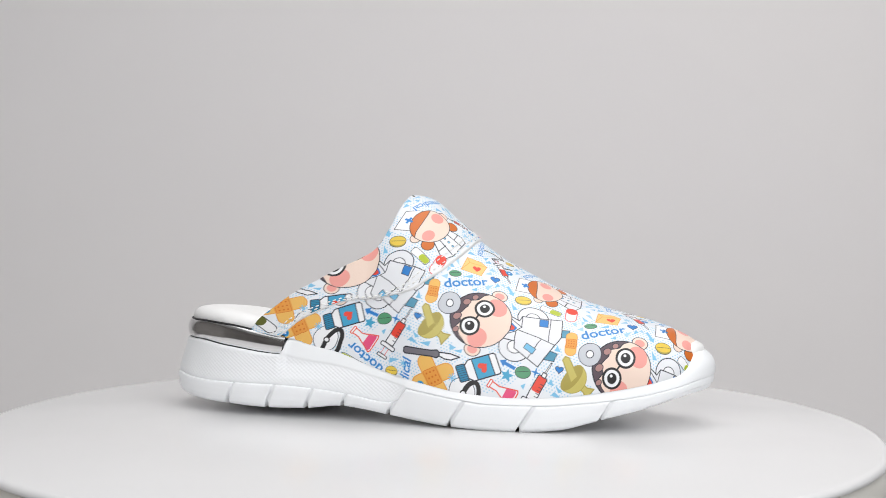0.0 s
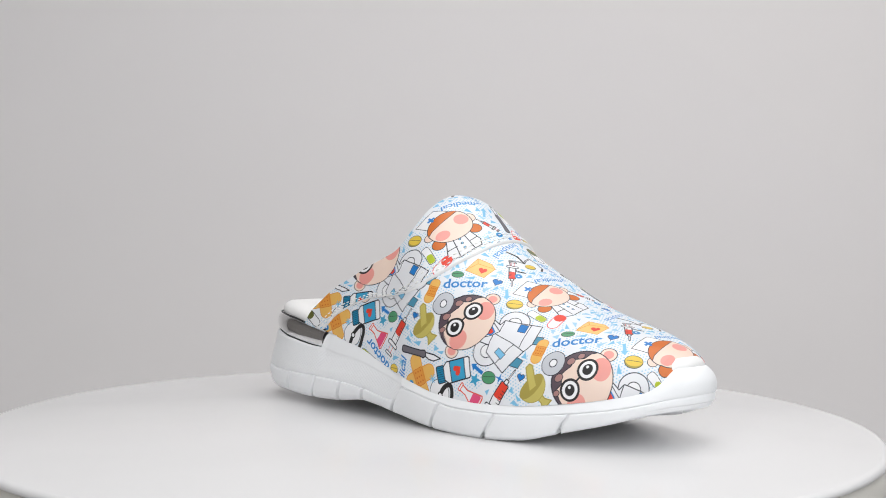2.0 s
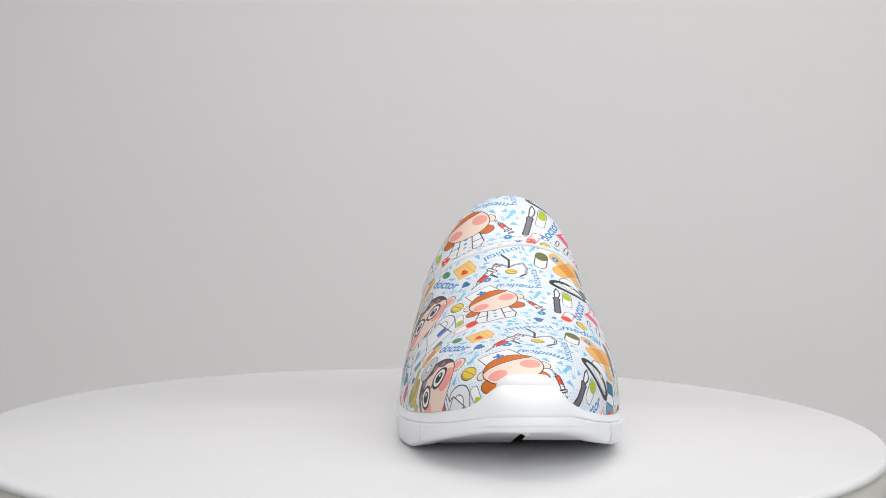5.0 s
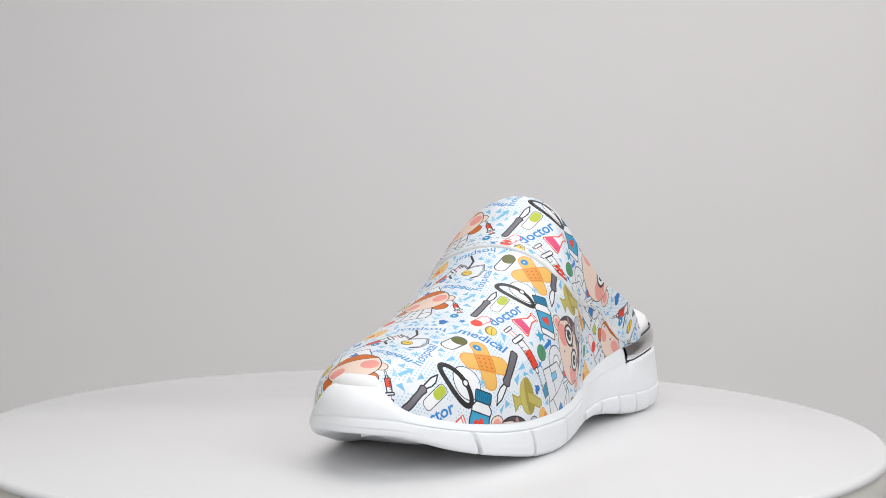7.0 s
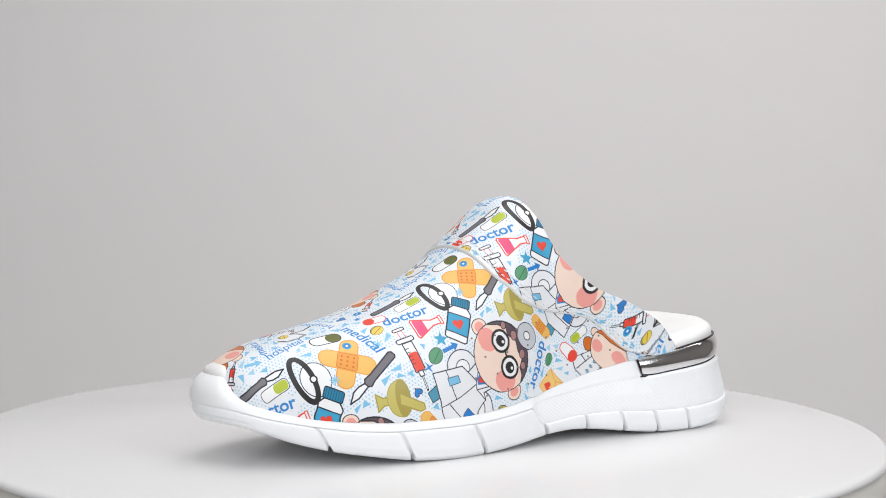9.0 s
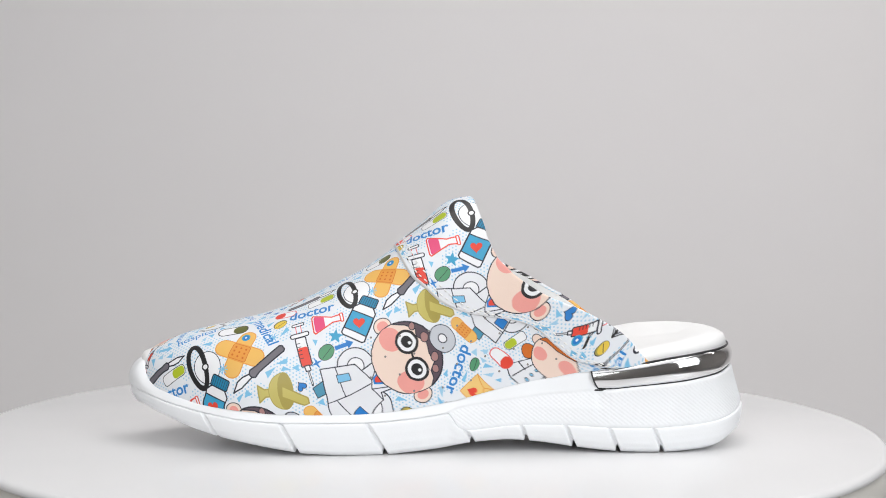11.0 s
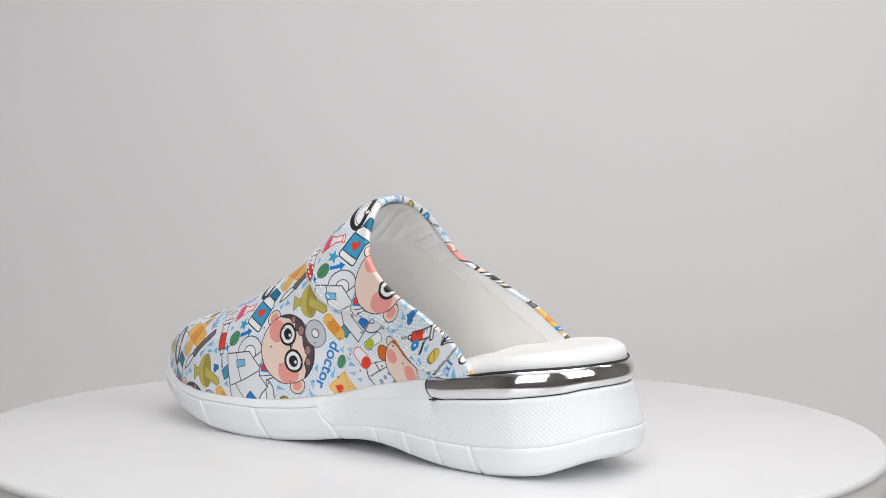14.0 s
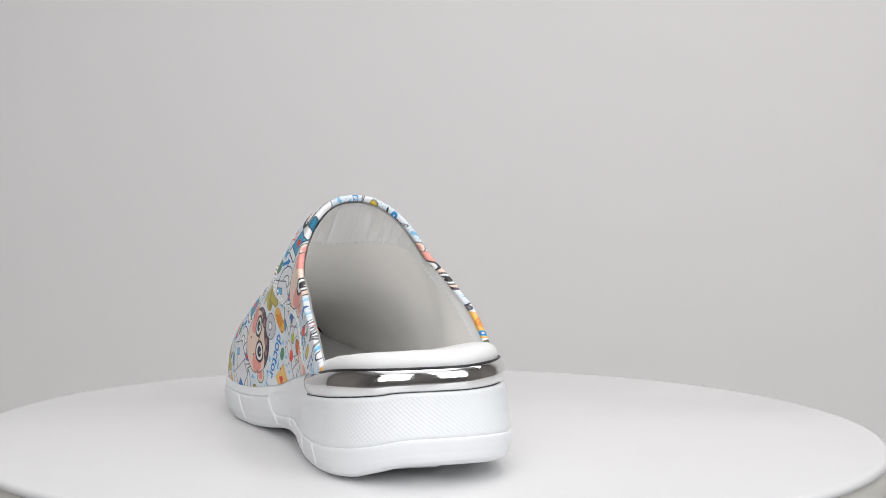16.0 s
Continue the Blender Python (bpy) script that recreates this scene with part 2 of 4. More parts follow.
def build_sole(shoe):
    n = 1500
    x, yy, nx, ny = outline(n)
    low, led, top = (sided(x, yy, k) for k in (SOLE_LOW, SOLE_LEDGE, SOLE_TOP))

    def notch(z):
        g = np.zeros_like(x)
        for k, r in zip(*GROOVES):
            c = np.where(yy > -3, k, r) + (z - low) * (0.62 if k > -40 else 0.42)
            g = np.maximum(g, np.clip(1.7 - np.abs(x - c) / 0.65, 0, 1))
        return g * g * (3 - 2 * g)

    rings = [ring(x * 0.96 - 1, yy * 0.03 - 4, 0 * nx, 0 * ny, 0, low + 1.2)]
    rings.append(ring(x, yy, nx, ny, -14, low + 1.0))
    rings.append(ring(x, yy, nx, ny, -10, low + 0.3 + 2.0 * notch(low)))
    ends = 1 + 1.9 * np.clip((x - 82) / 26, 0, 1) ** 1.3 + 0.5 * np.clip((-140 - x) / 15, 0, 1)
    wall = np.array([(0.0, -3.2), (0.04, -2.2), (0.12, -1.2), (0.35, -0.3), (0.65, 0.2), (0.86, 0.35), (0.94, 0.2), (0.98, -0.4), (1.0, -1.2)])
    for fz in np.r_[0.0, 0.04, np.linspace(0.08, 0.92, 22), 0.94, 0.96, 0.98, 1.0]:
        out = np.interp(fz, wall[:, 0], wall[:, 1])
        z = low + (led - low) * fz
        tip = np.clip((x - 97) / 12, 0, 1)
        out = out * ends if fz < 0.2 else (out - 1.6 * tip if fz < 0.5 else (out - 0.9 * tip if fz < 0.95 else out * (1 - tip) - 0.7 * tip))
        rings.append(ring(x, yy, nx, ny, out - 1.4 * notch(z), z + (1 - fz) * 2.2 * notch(z)))
    rings = np.array(rings)
    sole = part("outsole", grid_mesh("outsole", rings[:4][::-1], EVA, wrap=True), shoe, "white moulded outsole with slanted flex grooves")
    number = np.where(yy > -3, *(np.searchsorted(np.sort(np.array(k)), x - 3.0) for k in GROOVES))
    cuts = np.where(number != np.roll(number, 1))[0]
    for k, a in enumerate(cuts):
        b = cuts[(k + 1) % len(cuts)]
        cols = np.arange(a, b + 1 if b > a else b + n + 1) % n
        part("tread_block", grid_mesh("tread_block", rings[3:][::-1][:, cols], EVA), sole)
    # foam midsole: the heel's sides are knurled, a smooth band runs under the upper
    arc = np.r_[0, np.cumsum(np.hypot(np.diff(x), np.diff(yy)))]
    fs = np.r_[-0.12, -0.03, np.linspace(0.0, 0.90, 44), 0.93, 0.96, 0.98, 1.0]
    outs = curve(fs, [(-0.12, -2.2), (-0.03, -1.0), (0.0, -0.5), (0.08, -0.2), (0.35, -0.6), (0.62, -1.2), (0.86, -1.9), (0.93, -2.2), (0.96, -2.5), (0.98, -2.9), (1.0, -3.6)])
    limit = sided(x, yy, ([(-158, 60), (-91, 60), (-87, 26.6), (-67, 24.4), (-44, 21), (-30, 18.8), (-22, 16), (-16, 10)], [(-158, 60), (-95, 60), (-90, 30), (-60, 25.5), (-44, 21.8), (-30, 18.4), (-22, 16), (-16, 10)]))
    lean = 2.6 * np.clip((x - 96) / 15, 0, 1) ** 1.2
    toe = np.clip((x - 97) / 12, 0, 1)
    rings = []
    for f, o in zip(fs, outs):
        z = led + (top - led) * f
        k = np.clip((limit - z) / 0.8, 0, 1) * np.clip((z - led - 0.9) / 0.6, 0, 1) * (x < -14) * np.clip((0.93 - f) / 0.03, 0, 1)
        w = np.abs(np.sin(math.pi * (arc / 2.3 + z / 1.7))) * np.abs(np.sin(math.pi * (arc / 2.3 - z / 1.7)))
        band = 0.3 * np.clip((z - limit) / 0.8, 0, 1) * np.clip((5 - x) / 25, 0, 1) * np.clip((x + 93) / 4, 0, 1)
        fc = max(f, 0)
        o = o - lean * fc ** 4 + toe * (0.9 * math.sin(math.pi * fc) - 0.1) + 1.2 * fc ** 4 * np.clip((-86 - x) / 4, 0, 1) - 1.5 * np.clip((z - 19) / 7, 0, 1) * np.clip((-46 - x) / 40, 0, 1) * np.clip((x + 93) / 5, 0, 1) - 3.2 * fc * np.clip((-122 - x) / 28, 0, 1)
        rings.append(ring(x, yy, nx, ny, o + k * (0.34 * np.sqrt(w) - 0.22) + band, z))
    rings.append(ring(x, yy, nx, ny, -4.8 - lean, top - 1.0))
    rings.append(ring(x, yy, nx, ny, -6.5 - lean, np.where(x > -60, top - 5, top - 0.5)))
    rings.append(ring(x * 0.9 - 1, yy * 0.1 - 4, nx, ny, 0, np.minimum(top - 5, 15)))
    part("midsole", grid_mesh("midsole", np.array(rings)[::-1], EVA, wrap=True), shoe, "white foam midsole with knurled heel sides")


def section(x, v):
    """A point of the upper at length x (mm), v from 0 (right edge) to 1 (left edge)."""
    a = v * math.pi
    inset = curve(x, [(-115, 5.5), (-100, 4.2), (-85, 3.4), (-70, 2.9), (-40, 1.6), (-15, 1.2), (10, 1.6), (60, 1.4), (97, 2.2), (104, 4.3), (113, 9.0)])
    left = np.cos(a) < 0
    base, crown = np.where(left, curve(x, SOLE_TOP[0]), curve(x, SOLE_TOP[1])) - 1.0, curve(x, CROWN)
    base = np.where(x > 100, np.minimum(base, 26.5 - (x - 100) * 0.4), base)
    base = np.where(x < -80, np.where(left, curve(x, BAND_TOP[0]), curve(x, BAND_TOP[1])) - 0.6, base)
    mid = curve(x, [(-112, -2), (-40, -1), (20, 0), (60, -2), (110, -4)])
    wl, wr = np.maximum(curve(x, LEFT) - inset - mid, 0.3), np.maximum(mid - curve(x, RIGHT) - inset, 0.3)
    nl = curve(x, [(-112, 2.8), (-60, 2.7), (-36, 2.45), (-15, 2.45), (0, 2.4), (20, 2.45), (60, 2.45), (80, 2.7), (100, 2.4)])
    nr = curve(x, [(-112, 2.0), (-70, 1.72), (-50, 1.75), (-36, 1.92), (-15, 1.82), (0, 1.78), (30, 1.85), (60, 2.1), (80, 2.2), (100, 2.1)])
    c, s = np.cos(a), np.abs(np.sin(a))
    e = np.where(c < 0, nl, nr)
    cc = np.abs(c) ** (2 / e)
    ss = s ** (2 / e)
    yv = mid + np.where(c < 0, wl * cc, -wr * cc)
    return np.stack([np.broadcast_to(x, yv.shape), yv, base + np.maximum(crown - base, 0) * ss], -1)


def cut(v, line, lo=-108.0, hi=6.0):
    """Where, for each v, the upper crosses a line given as height over length."""
    a, b = np.full_like(v, lo), np.full_like(v, hi)
    for _ in range(40):
        m = (a + b) / 2
        above = section(m, v)[..., 2] > np.where(v > 0.5, curve(m, line[0]), curve(m, line[1]))
        a, b = np.where(above, m, a), np.where(above, b, m)
    return (a + b) / 2


TOE_X = 109.5


def upper_points(rows, cols, front=None, push=0.0):
    v = np.linspace(0.0, 1.0, cols)
    back = cut(v, RIM_Z)
    start = np.full_like(v, TOE_X) if front is None else np.maximum(cut(v, front), back)
    t = np.linspace(0, 1, rows)[:, None]
    x = start + (back - start) * (t if front is not None else t ** 1.25)
    g = section(x, np.broadcast_to(v, x.shape))
    if push:
        du, dv = np.gradient(g, axis=0), np.gradient(g, axis=1)
        nn = np.cross(dv, du)
        k = np.linalg.norm(nn, axis=-1, keepdims=True)
        nn = nn / np.maximum(k, 1e-9)
        g = g + nn * push
    return g * MM


def flatten(g, rounds=40):
    """Lays a curved grid of points [row, column, xyz] flat with as little stretch as can be: x, y of the cloth for each."""
    r, c, _ = g.shape
    p = g.reshape(-1, 3)
    arc = np.zeros((r, c))
    arc[:, 1:] = np.cumsum(np.linalg.norm(np.diff(g, axis=1), axis=2), axis=1)
    mid = arc[:, c // 2][:, None]
    along = np.r_[0, np.cumsum(np.linalg.norm(np.diff(g[:, c // 2], axis=0), axis=1))][:, None]
    lat = arc - mid
    q = 0.70711
    u = np.stack([-q * along + q * lat, q * along + q * lat], -1).reshape(-1, 2)
    f = grid_faces(r, c)
    tri = np.concatenate([f[:, [0, 1, 2]], f[:, [0, 2, 3]]])
    e1, e2 = p[tri[:, 1]] - p[tri[:, 0]], p[tri[:, 2]] - p[tri[:, 0]]
    l1 = np.maximum(np.linalg.norm(e1, axis=1), 1e-7)
    ex = (e1 * e2).sum(1) / l1
    ey = np.linalg.norm(np.cross(e1, e2), axis=1) / l1
    loc = np.stack([np.zeros((len(tri), 2)), np.stack([l1, 0 * l1], 1), np.stack([ex, ey], 1)], 1)
    area = np.maximum(l1 * ey, 1e-12)
    n = len(p)
    lap = np.zeros((n, n))
    edges = []
    for a, b, o in ((0, 1, 2), (1, 2, 0), (2, 0, 1)):
        va, vb = loc[:, a] - loc[:, o], loc[:, b] - loc[:, o]
        w = np.clip((va * vb).sum(1) / area, 0.02, 20)
        edges.append((a, b, w))
        np.add.at(lap, (tri[:, a], tri[:, a]), w)
        np.add.at(lap, (tri[:, b], tri[:, b]), w)
        np.add.at(lap, (tri[:, a], tri[:, b]), -w)
        np.add.at(lap, (tri[:, b], tri[:, a]), -w)
    lap[0, 0] += 1.0
    inv = np.linalg.inv(lap)
    for _ in range(rounds):
        s00 = s01 = 0
        for a, b, w in edges:
            d, k = u[tri[:, a]] - u[tri[:, b]], loc[:, a] - loc[:, b]
            s00 = s00 + w * (d[:, 0] * k[:, 0] + d[:, 1] * k[:, 1])
            s01 = s01 + w * (d[:, 1] * k[:, 0] - d[:, 0] * k[:, 1])
        m = np.maximum(np.hypot(s00, s01), 1e-12)
        cs, sn = s00 / m, s01 / m
        rhs = np.zeros((n, 2))
        for a, b, w in edges:
            k = loc[:, a] - loc[:, b]
            for d, t in ((0, (cs * k[:, 0] - sn * k[:, 1]) * w), (1, (sn * k[:, 0] + cs * k[:, 1]) * w)):
                rhs[:, d] += np.bincount(tri[:, a], t, n) - np.bincount(tri[:, b], t, n)
        rhs[0] += u[0] * 1.0
        u = inv @ rhs
    return u.reshape(r, c, 2)


# ---- the print: one repeat of the cloth, 71 by 113 mm, drawn as flat shapes ----
TILE_W, TILE_H, DOTS = 71.0, 113.0, 10
INK = {"blue": (30, 128, 208), "sky": (128, 198, 236), "skin": (250, 224, 208), "cheek": (247, 166, 156), "hair": (92, 76, 86), "line": (36, 38, 50),
       "silver": (206, 209, 216), "red": (238, 72, 52), "yellow": (240, 206, 78), "amber": (246, 192, 100), "pad": (238, 160, 66), "bottle": (62, 166, 208),
       "cap": (22, 132, 172), "green": (84, 156, 112), "mortar": (206, 192, 104), "shade": (176, 160, 76), "steel": (116, 112, 120), "pink": (240, 84, 132),
       "lime": (186, 202, 44), "olive": (102, 106, 44), "bag": (250, 208, 128), "ginger": (216, 112, 32), "coat": (241, 242, 246), "teal": (78, 152, 182),
       "black": (34, 32, 34), "ground": (241, 244, 249), "white": (250, 250, 252), "dot": (168, 214, 240), "rose": (236, 96, 96), "lock": (176, 132, 128)}


class Cloth:
    """A canvas of one repeat; shapes that cross an edge come in again on the other side."""

    def __init__(self):
        self.w, self.h = int(TILE_W * DOTS), int(TILE_H * DOTS)
        self.px = np.empty((self.h, self.w, 3))
        self.px[:] = INK["ground"]
        self.used = np.zeros((self.h, self.w), bool)
        self.at(0, 0)

    def at(self, x, y, turn=0.0, size=1.0):
        self.o, a = (x, y), math.radians(turn)
        self.m = (math.cos(a) * size, math.sin(a) * size)
        self.size = size
        return self

    def place(self, pts):
        p = np.asarray(pts, float)
        c, s_ = self.m
        return np.stack([self.o[0] + c * p[:, 0] - s_ * p[:, 1], self.o[1] + s_ * p[:, 0] + c * p[:, 1]], 1)

    def window(self, p, pad):
        x0, y0 = np.floor((p.min(0) - pad) * DOTS).astype(int)
        x1, y1 = np.ceil((p.max(0) + pad) * DOTS).astype(int)
        ix, iy = np.arange(x0, x1 + 1), np.arange(y0, y1 + 1)
        gx, gy = np.meshgrid((ix + 0.5) / DOTS, (iy + 0.5) / DOTS)
        return np.ix_(iy % self.h, ix % self.w), gx, gy

    def lay(self, where, cover, ink, mark=True):
        c = np.asarray(INK[ink], float)
        self.px[where] = self.px[where] * (1 - cover[..., None]) + c * cover[..., None]
        if mark:
            self.used[where] |= cover > 0.3

    @staticmethod
    def edge_distance(p, gx, gy, closed=True):
        best = np.full(gx.shape, 1e9)
        q = np.roll(p, -1, axis=0) if closed else p[1:]
        for (ax, ay), (bx, by) in zip(p, q):
            dx, dy = bx - ax, by - ay
            t = np.clip(((gx - ax) * dx + (gy - ay) * dy) / max(dx * dx + dy * dy, 1e-9), 0, 1)
            best = np.minimum(best, np.hypot(gx - ax - t * dx, gy - ay - t * dy))
        return best

    def poly(self, pts, ink, line="line", width=0.55, mark=True):
        p = self.place(pts)
        where, gx, gy = self.window(p, width + 0.3)
        inside = np.zeros(gx.shape, bool)
        for (ax, ay), (bx, by) in zip(p, np.roll(p, -1, axis=0)):
            with np.errstate(divide="ignore", invalid="ignore"):
                hit = ((ay > gy) != (by > gy)) & (gx < (bx - ax) * (gy - ay) / (by - ay) + ax)
            inside ^= hit
        d = self.edge_distance(p, gx, gy)
        if ink:
            self.lay(where, np.clip(0.5 + np.where(inside, d, -d) * DOTS, 0, 1), ink, mark)
        if line:
            self.lay(where, np.clip(0.5 + (width / 2 - d) * DOTS, 0, 1), line, mark)

    def line(self, pts, ink="line", width=0.4):
        p = self.place(pts)
        where, gx, gy = self.window(p, width + 0.3)
        d = self.edge_distance(p, gx, gy, closed=False)
        self.lay(where, np.clip(0.5 + (width / 2 - d) * DOTS, 0, 1), ink)

    def oval(self, x, y, rx, ry, ink, line="line", width=0.55, turn=0.0, a0=0.0, a1=360.0):
        t = np.radians(np.linspace(a0, a1, 37)[:-1] if a1 - a0 >= 360 else np.linspace(a0, a1, 24))
        c, s_ = math.cos(math.radians(turn)), math.sin(math.radians(turn))
        ex, ey = rx * np.cos(t), ry * np.sin(t)
        self.poly(np.stack([x + c * ex - s_ * ey, y + s_ * ex + c * ey], 1), ink, line, width)

    def box(self, x0, y0, x1, y1, ink, line="line", r=0.5, width=0.45):
        pts = []
        for cx, cy, a in ((x1 - r, y1 - r, 0), (x0 + r, y1 - r, 90), (x0 + r, y0 + r, 180), (x1 - r, y0 + r, 270)):
            pts += [(cx + r * math.cos(math.radians(a + k * 22.5)), cy + r * math.sin(math.radians(a + k * 22.5))) for k in range(5)]
        self.poly(pts, ink, line, width)

    def heart(self, x, y, r, ink, line="line", turn=0.0):
        t = np.linspace(0, 2 * math.pi, 36, endpoint=False)
        hx, hy = 16 * np.sin(t) ** 3 / 16 * r, (13 * np.cos(t) - 5 * np.cos(2 * t) - 2 * np.cos(3 * t) - np.cos(4 * t)) / 16 * r
        c, s_ = math.cos(math.radians(turn)), math.sin(math.radians(turn))
        self.poly(np.stack([x + c * hx - s_ * hy, y + s_ * hx + c * hy], 1), ink, line, 0.25)

    def star(self, x, y, r, n, ink, inner=0.45):
        t = np.arange(2 * n) * math.pi / n + math.pi / 2
        k = np.where(np.arange(2 * n) % 2 == 0, r, r * inner)
        self.poly(np.stack([x + k * np.cos(t), y + k * np.sin(t)], 1), ink, None)

    def word(self, text, ink, length, height, slant=0.0, bold=0.0):
        """The word from the origin along x, in the built-in font, of a given length and height."""
        cu = bpy.data.curves.new("word", "FONT")
        cu.body, cu.size, cu.shear, cu.offset, cu.resolution_u = text, 6.0, slant, bold, 3
        ob = bpy.data.objects.new("word", cu)
        scene.collection.objects.link(ob)
        me = ob.evaluated_get(bpy.context.evaluated_depsgraph_get()).to_mesh()
        me.calc_loop_triangles()
        co = np.array([v.co[:2] for v in me.vertices])
        tris = [tuple(t.vertices) for t in me.loop_triangles]
        bpy.data.objects.remove(ob)
        bpy.data.curves.remove(cu)
        co = (co - [co[:, 0].min(), 0]) * [length / np.ptp(co[:, 0]), height / co[:, 1].max()]
        p = self.place(co)
        where, gx, gy = self.window(p, 0.5)
        cover = np.zeros(gx.shape)
        for t in tris:
            q = p[list(t)]
            lo, hi = ((q.min(0) - p.min(0)) * DOTS).astype(int), ((q.max(0) - p.min(0)) * DOTS).astype(int) + 14
            sl = (slice(max(lo[1], 0), hi[1]), slice(max(lo[0], 0), hi[0]))
            x, y = gx[sl], gy[sl]
            if (q[1, 0] - q[0, 0]) * (q[2, 1] - q[0, 1]) - (q[1, 1] - q[0, 1]) * (q[2, 0] - q[0, 0]) < 0:
                q = q[::-1]
            d = np.full(x.shape, 1e9)
            for a, b in ((0, 1), (1, 2), (2, 0)):
                ex, ey = q[b] - q[a]
                d = np.minimum(d, (ex * (y - q[a, 1]) - ey * (x - q[a, 0])) / max(math.hypot(ex, ey), 1e-9))
            cover[sl] = np.maximum(cover[sl], np.clip(0.6 + d * DOTS, 0, 1))
        self.lay(where, cover, ink)

    def sample(self, x, y):
        u, v = x * DOTS - 0.5, y * DOTS - 0.5
        i, j = np.floor(u).astype(int), np.floor(v).astype(int)
        a, b = (u - i)[..., None], (v - j)[..., None]
        w, h = self.w, self.h
        g = self.px
        out = (g[j % h, i % w] * (1 - a) + g[j % h, (i + 1) % w] * a) * (1 - b) + (g[(j + 1) % h, i % w] * (1 - a) + g[(j + 1) % h, (i + 1) % w] * a) * b
        return out


def plaster(c, x, y, turn, size=1.0):
    c.at(x, y, turn, size)
    c.box(-6.4, -2.6, 6.4, 2.6, "amber", "pad", 2.5, 0.3)
    c.box(-2.5, -2.3, 2.5, 2.3, "pad", "ginger", 0.5, 0.2)
    for i in (-1.4, 0, 1.4):
        for j in (-1.2, 0.0, 1.2):
            c.oval(i, j, 0.3, 0.3, "ginger", None)


def crossed_plasters(c, x, y, turn):
    c.at(x, y, turn)
    c.box(-3.6, -11, 3.6, 11, "amber", "pad", 3.4)
    c.box(-11.2, -3.8, 11.2, 3.8, "amber", "pad", 3.6)
    c.box(-4, -3.4, 4, 3.4, "pad", "ginger", 0.7, 0.25)
    for i in (-2.4, 0, 2.4):
        for j in (-1.9, 0.0, 1.9):
            c.oval(i, j, 0.45, 0.45, "ginger", None)


def medicine_bottle(c, x, y, turn):
    c.at(x, y, turn, 0.9)
    c.poly([(-6.6, -3.2), (-3.8, -5.6), (10.2, -5.6), (11, -4.6), (11, 4.6), (10.2, 5.6), (-3.8, 5.6), (-6.6, 3.2)], "white")
    c.box(-1.8, -5.5, 7.6, 5.5, "bottle", "line", 0.3)
    c.box(-11, -4.4, -6.2, 4.4, "cap", "line", 0.8)
    for k in range(-3, 4):
        c.line([(-10.6, k * 1.15), (-6.6, k * 1.15)], "line", 0.16)
    c.heart(2.8, 0, 2.8, "red", None, 115)


def syringe(c, x, y, turn, size=1.0):
    """Needle along +x."""
    c.at(x, y, turn, size)
    c.line([(8, 0), (14, 0)], "line", 0.9)
    c.line([(8, 0), (13.6, 0)], "white", 0.35)
    c.box(-13.4, -2.6, -12, 2.6, "white", "line", 0.6)
    c.line([(-12, -1.1), (-8, -1.1)], "rose", 0.3)
    c.line([(-12, 1.1), (-8, 1.1)], "rose", 0.3)
    c.box(-6, -2.2, 6.4, 2.2, "white", "line", 0.6)
    c.box(-1.5, -2.0, 6.2, 2.0, "red", None, 0.8)
    c.box(6.2, -1.0, 8.4, 1.0, "white", "line", 0.3)
    c.box(-8.2, -3.9, -6.2, 3.9, "white", "line", 0.8)
    for k in range(5):
        c.line([(-3.5 + k * 1.6, -2.1), (-3.5 + k * 1.6, -0.6)], "line", 0.28)


def scalpel(c, x, y, turn, size=1.0):
    """Blade along +x."""
    c.at(x, y, turn, size)
    c.poly([(-13.5, -1.0), (-12.6, -1.7), (0, -1.5), (3, -1.9), (4.2, -0.8), (4.2, 0.8), (3, 1.8), (0, 1.3), (-12.6, 1.5), (-13.5, 0.9)], "steel")
    c.poly([(4.2, 0.9), (4.2, -0.9), (7, -1.9), (10, -2.0), (14, -0.2), (10, 0.9)], "white")


def capsule(c, x, y, turn, a, b, length=9.0, r=2.3, line="rose"):
    c.at(x, y, turn)
    c.box(-length / 2, -r, length / 2, r, b, line, r * 0.95)
    c.box(-length / 2 + 0.2, -r + 0.15, -0.2, r - 0.15, a, None, r * 0.8)


def pill(c, x, y, turn, ink, r=3.1, squash=0.78):
    c.at(x, y, turn)
    c.oval(0, 0, r, r * squash, "shade" if ink == "yellow" else ink, "line", 0.25)
    c.oval(0, 0.4, r * 0.95, r * squash * 0.82, ink, None)
    c.line([(-r * 0.8, 0.2), (r * 0.8, 0.6)], "line", 0.18)


def mortar(c, x, y, turn):
    """Bowl opening along +y, foot below."""
    c.at(x, y, turn, 0.9)
    c.poly([(-3.6, -10.4), (3.6, -10.4), (1.6, -7.4), (1.6, -5), (-1.6, -5), (-1.6, -7.4)], "mortar", "shade")
    c.oval(0, 2.0, 8.0, 7.6, "mortar", "shade", 0.3, 0, 180, 360)
    c.oval(0, 2.0, 8.0, 3.4, "shade", "shade", 0.3)
    c.poly([(-2.4, 0.6), (3.8, 11.2), (6.2, 11.6), (7.0, 9.6), (2.4, 0.0)], "mortar", "shade")


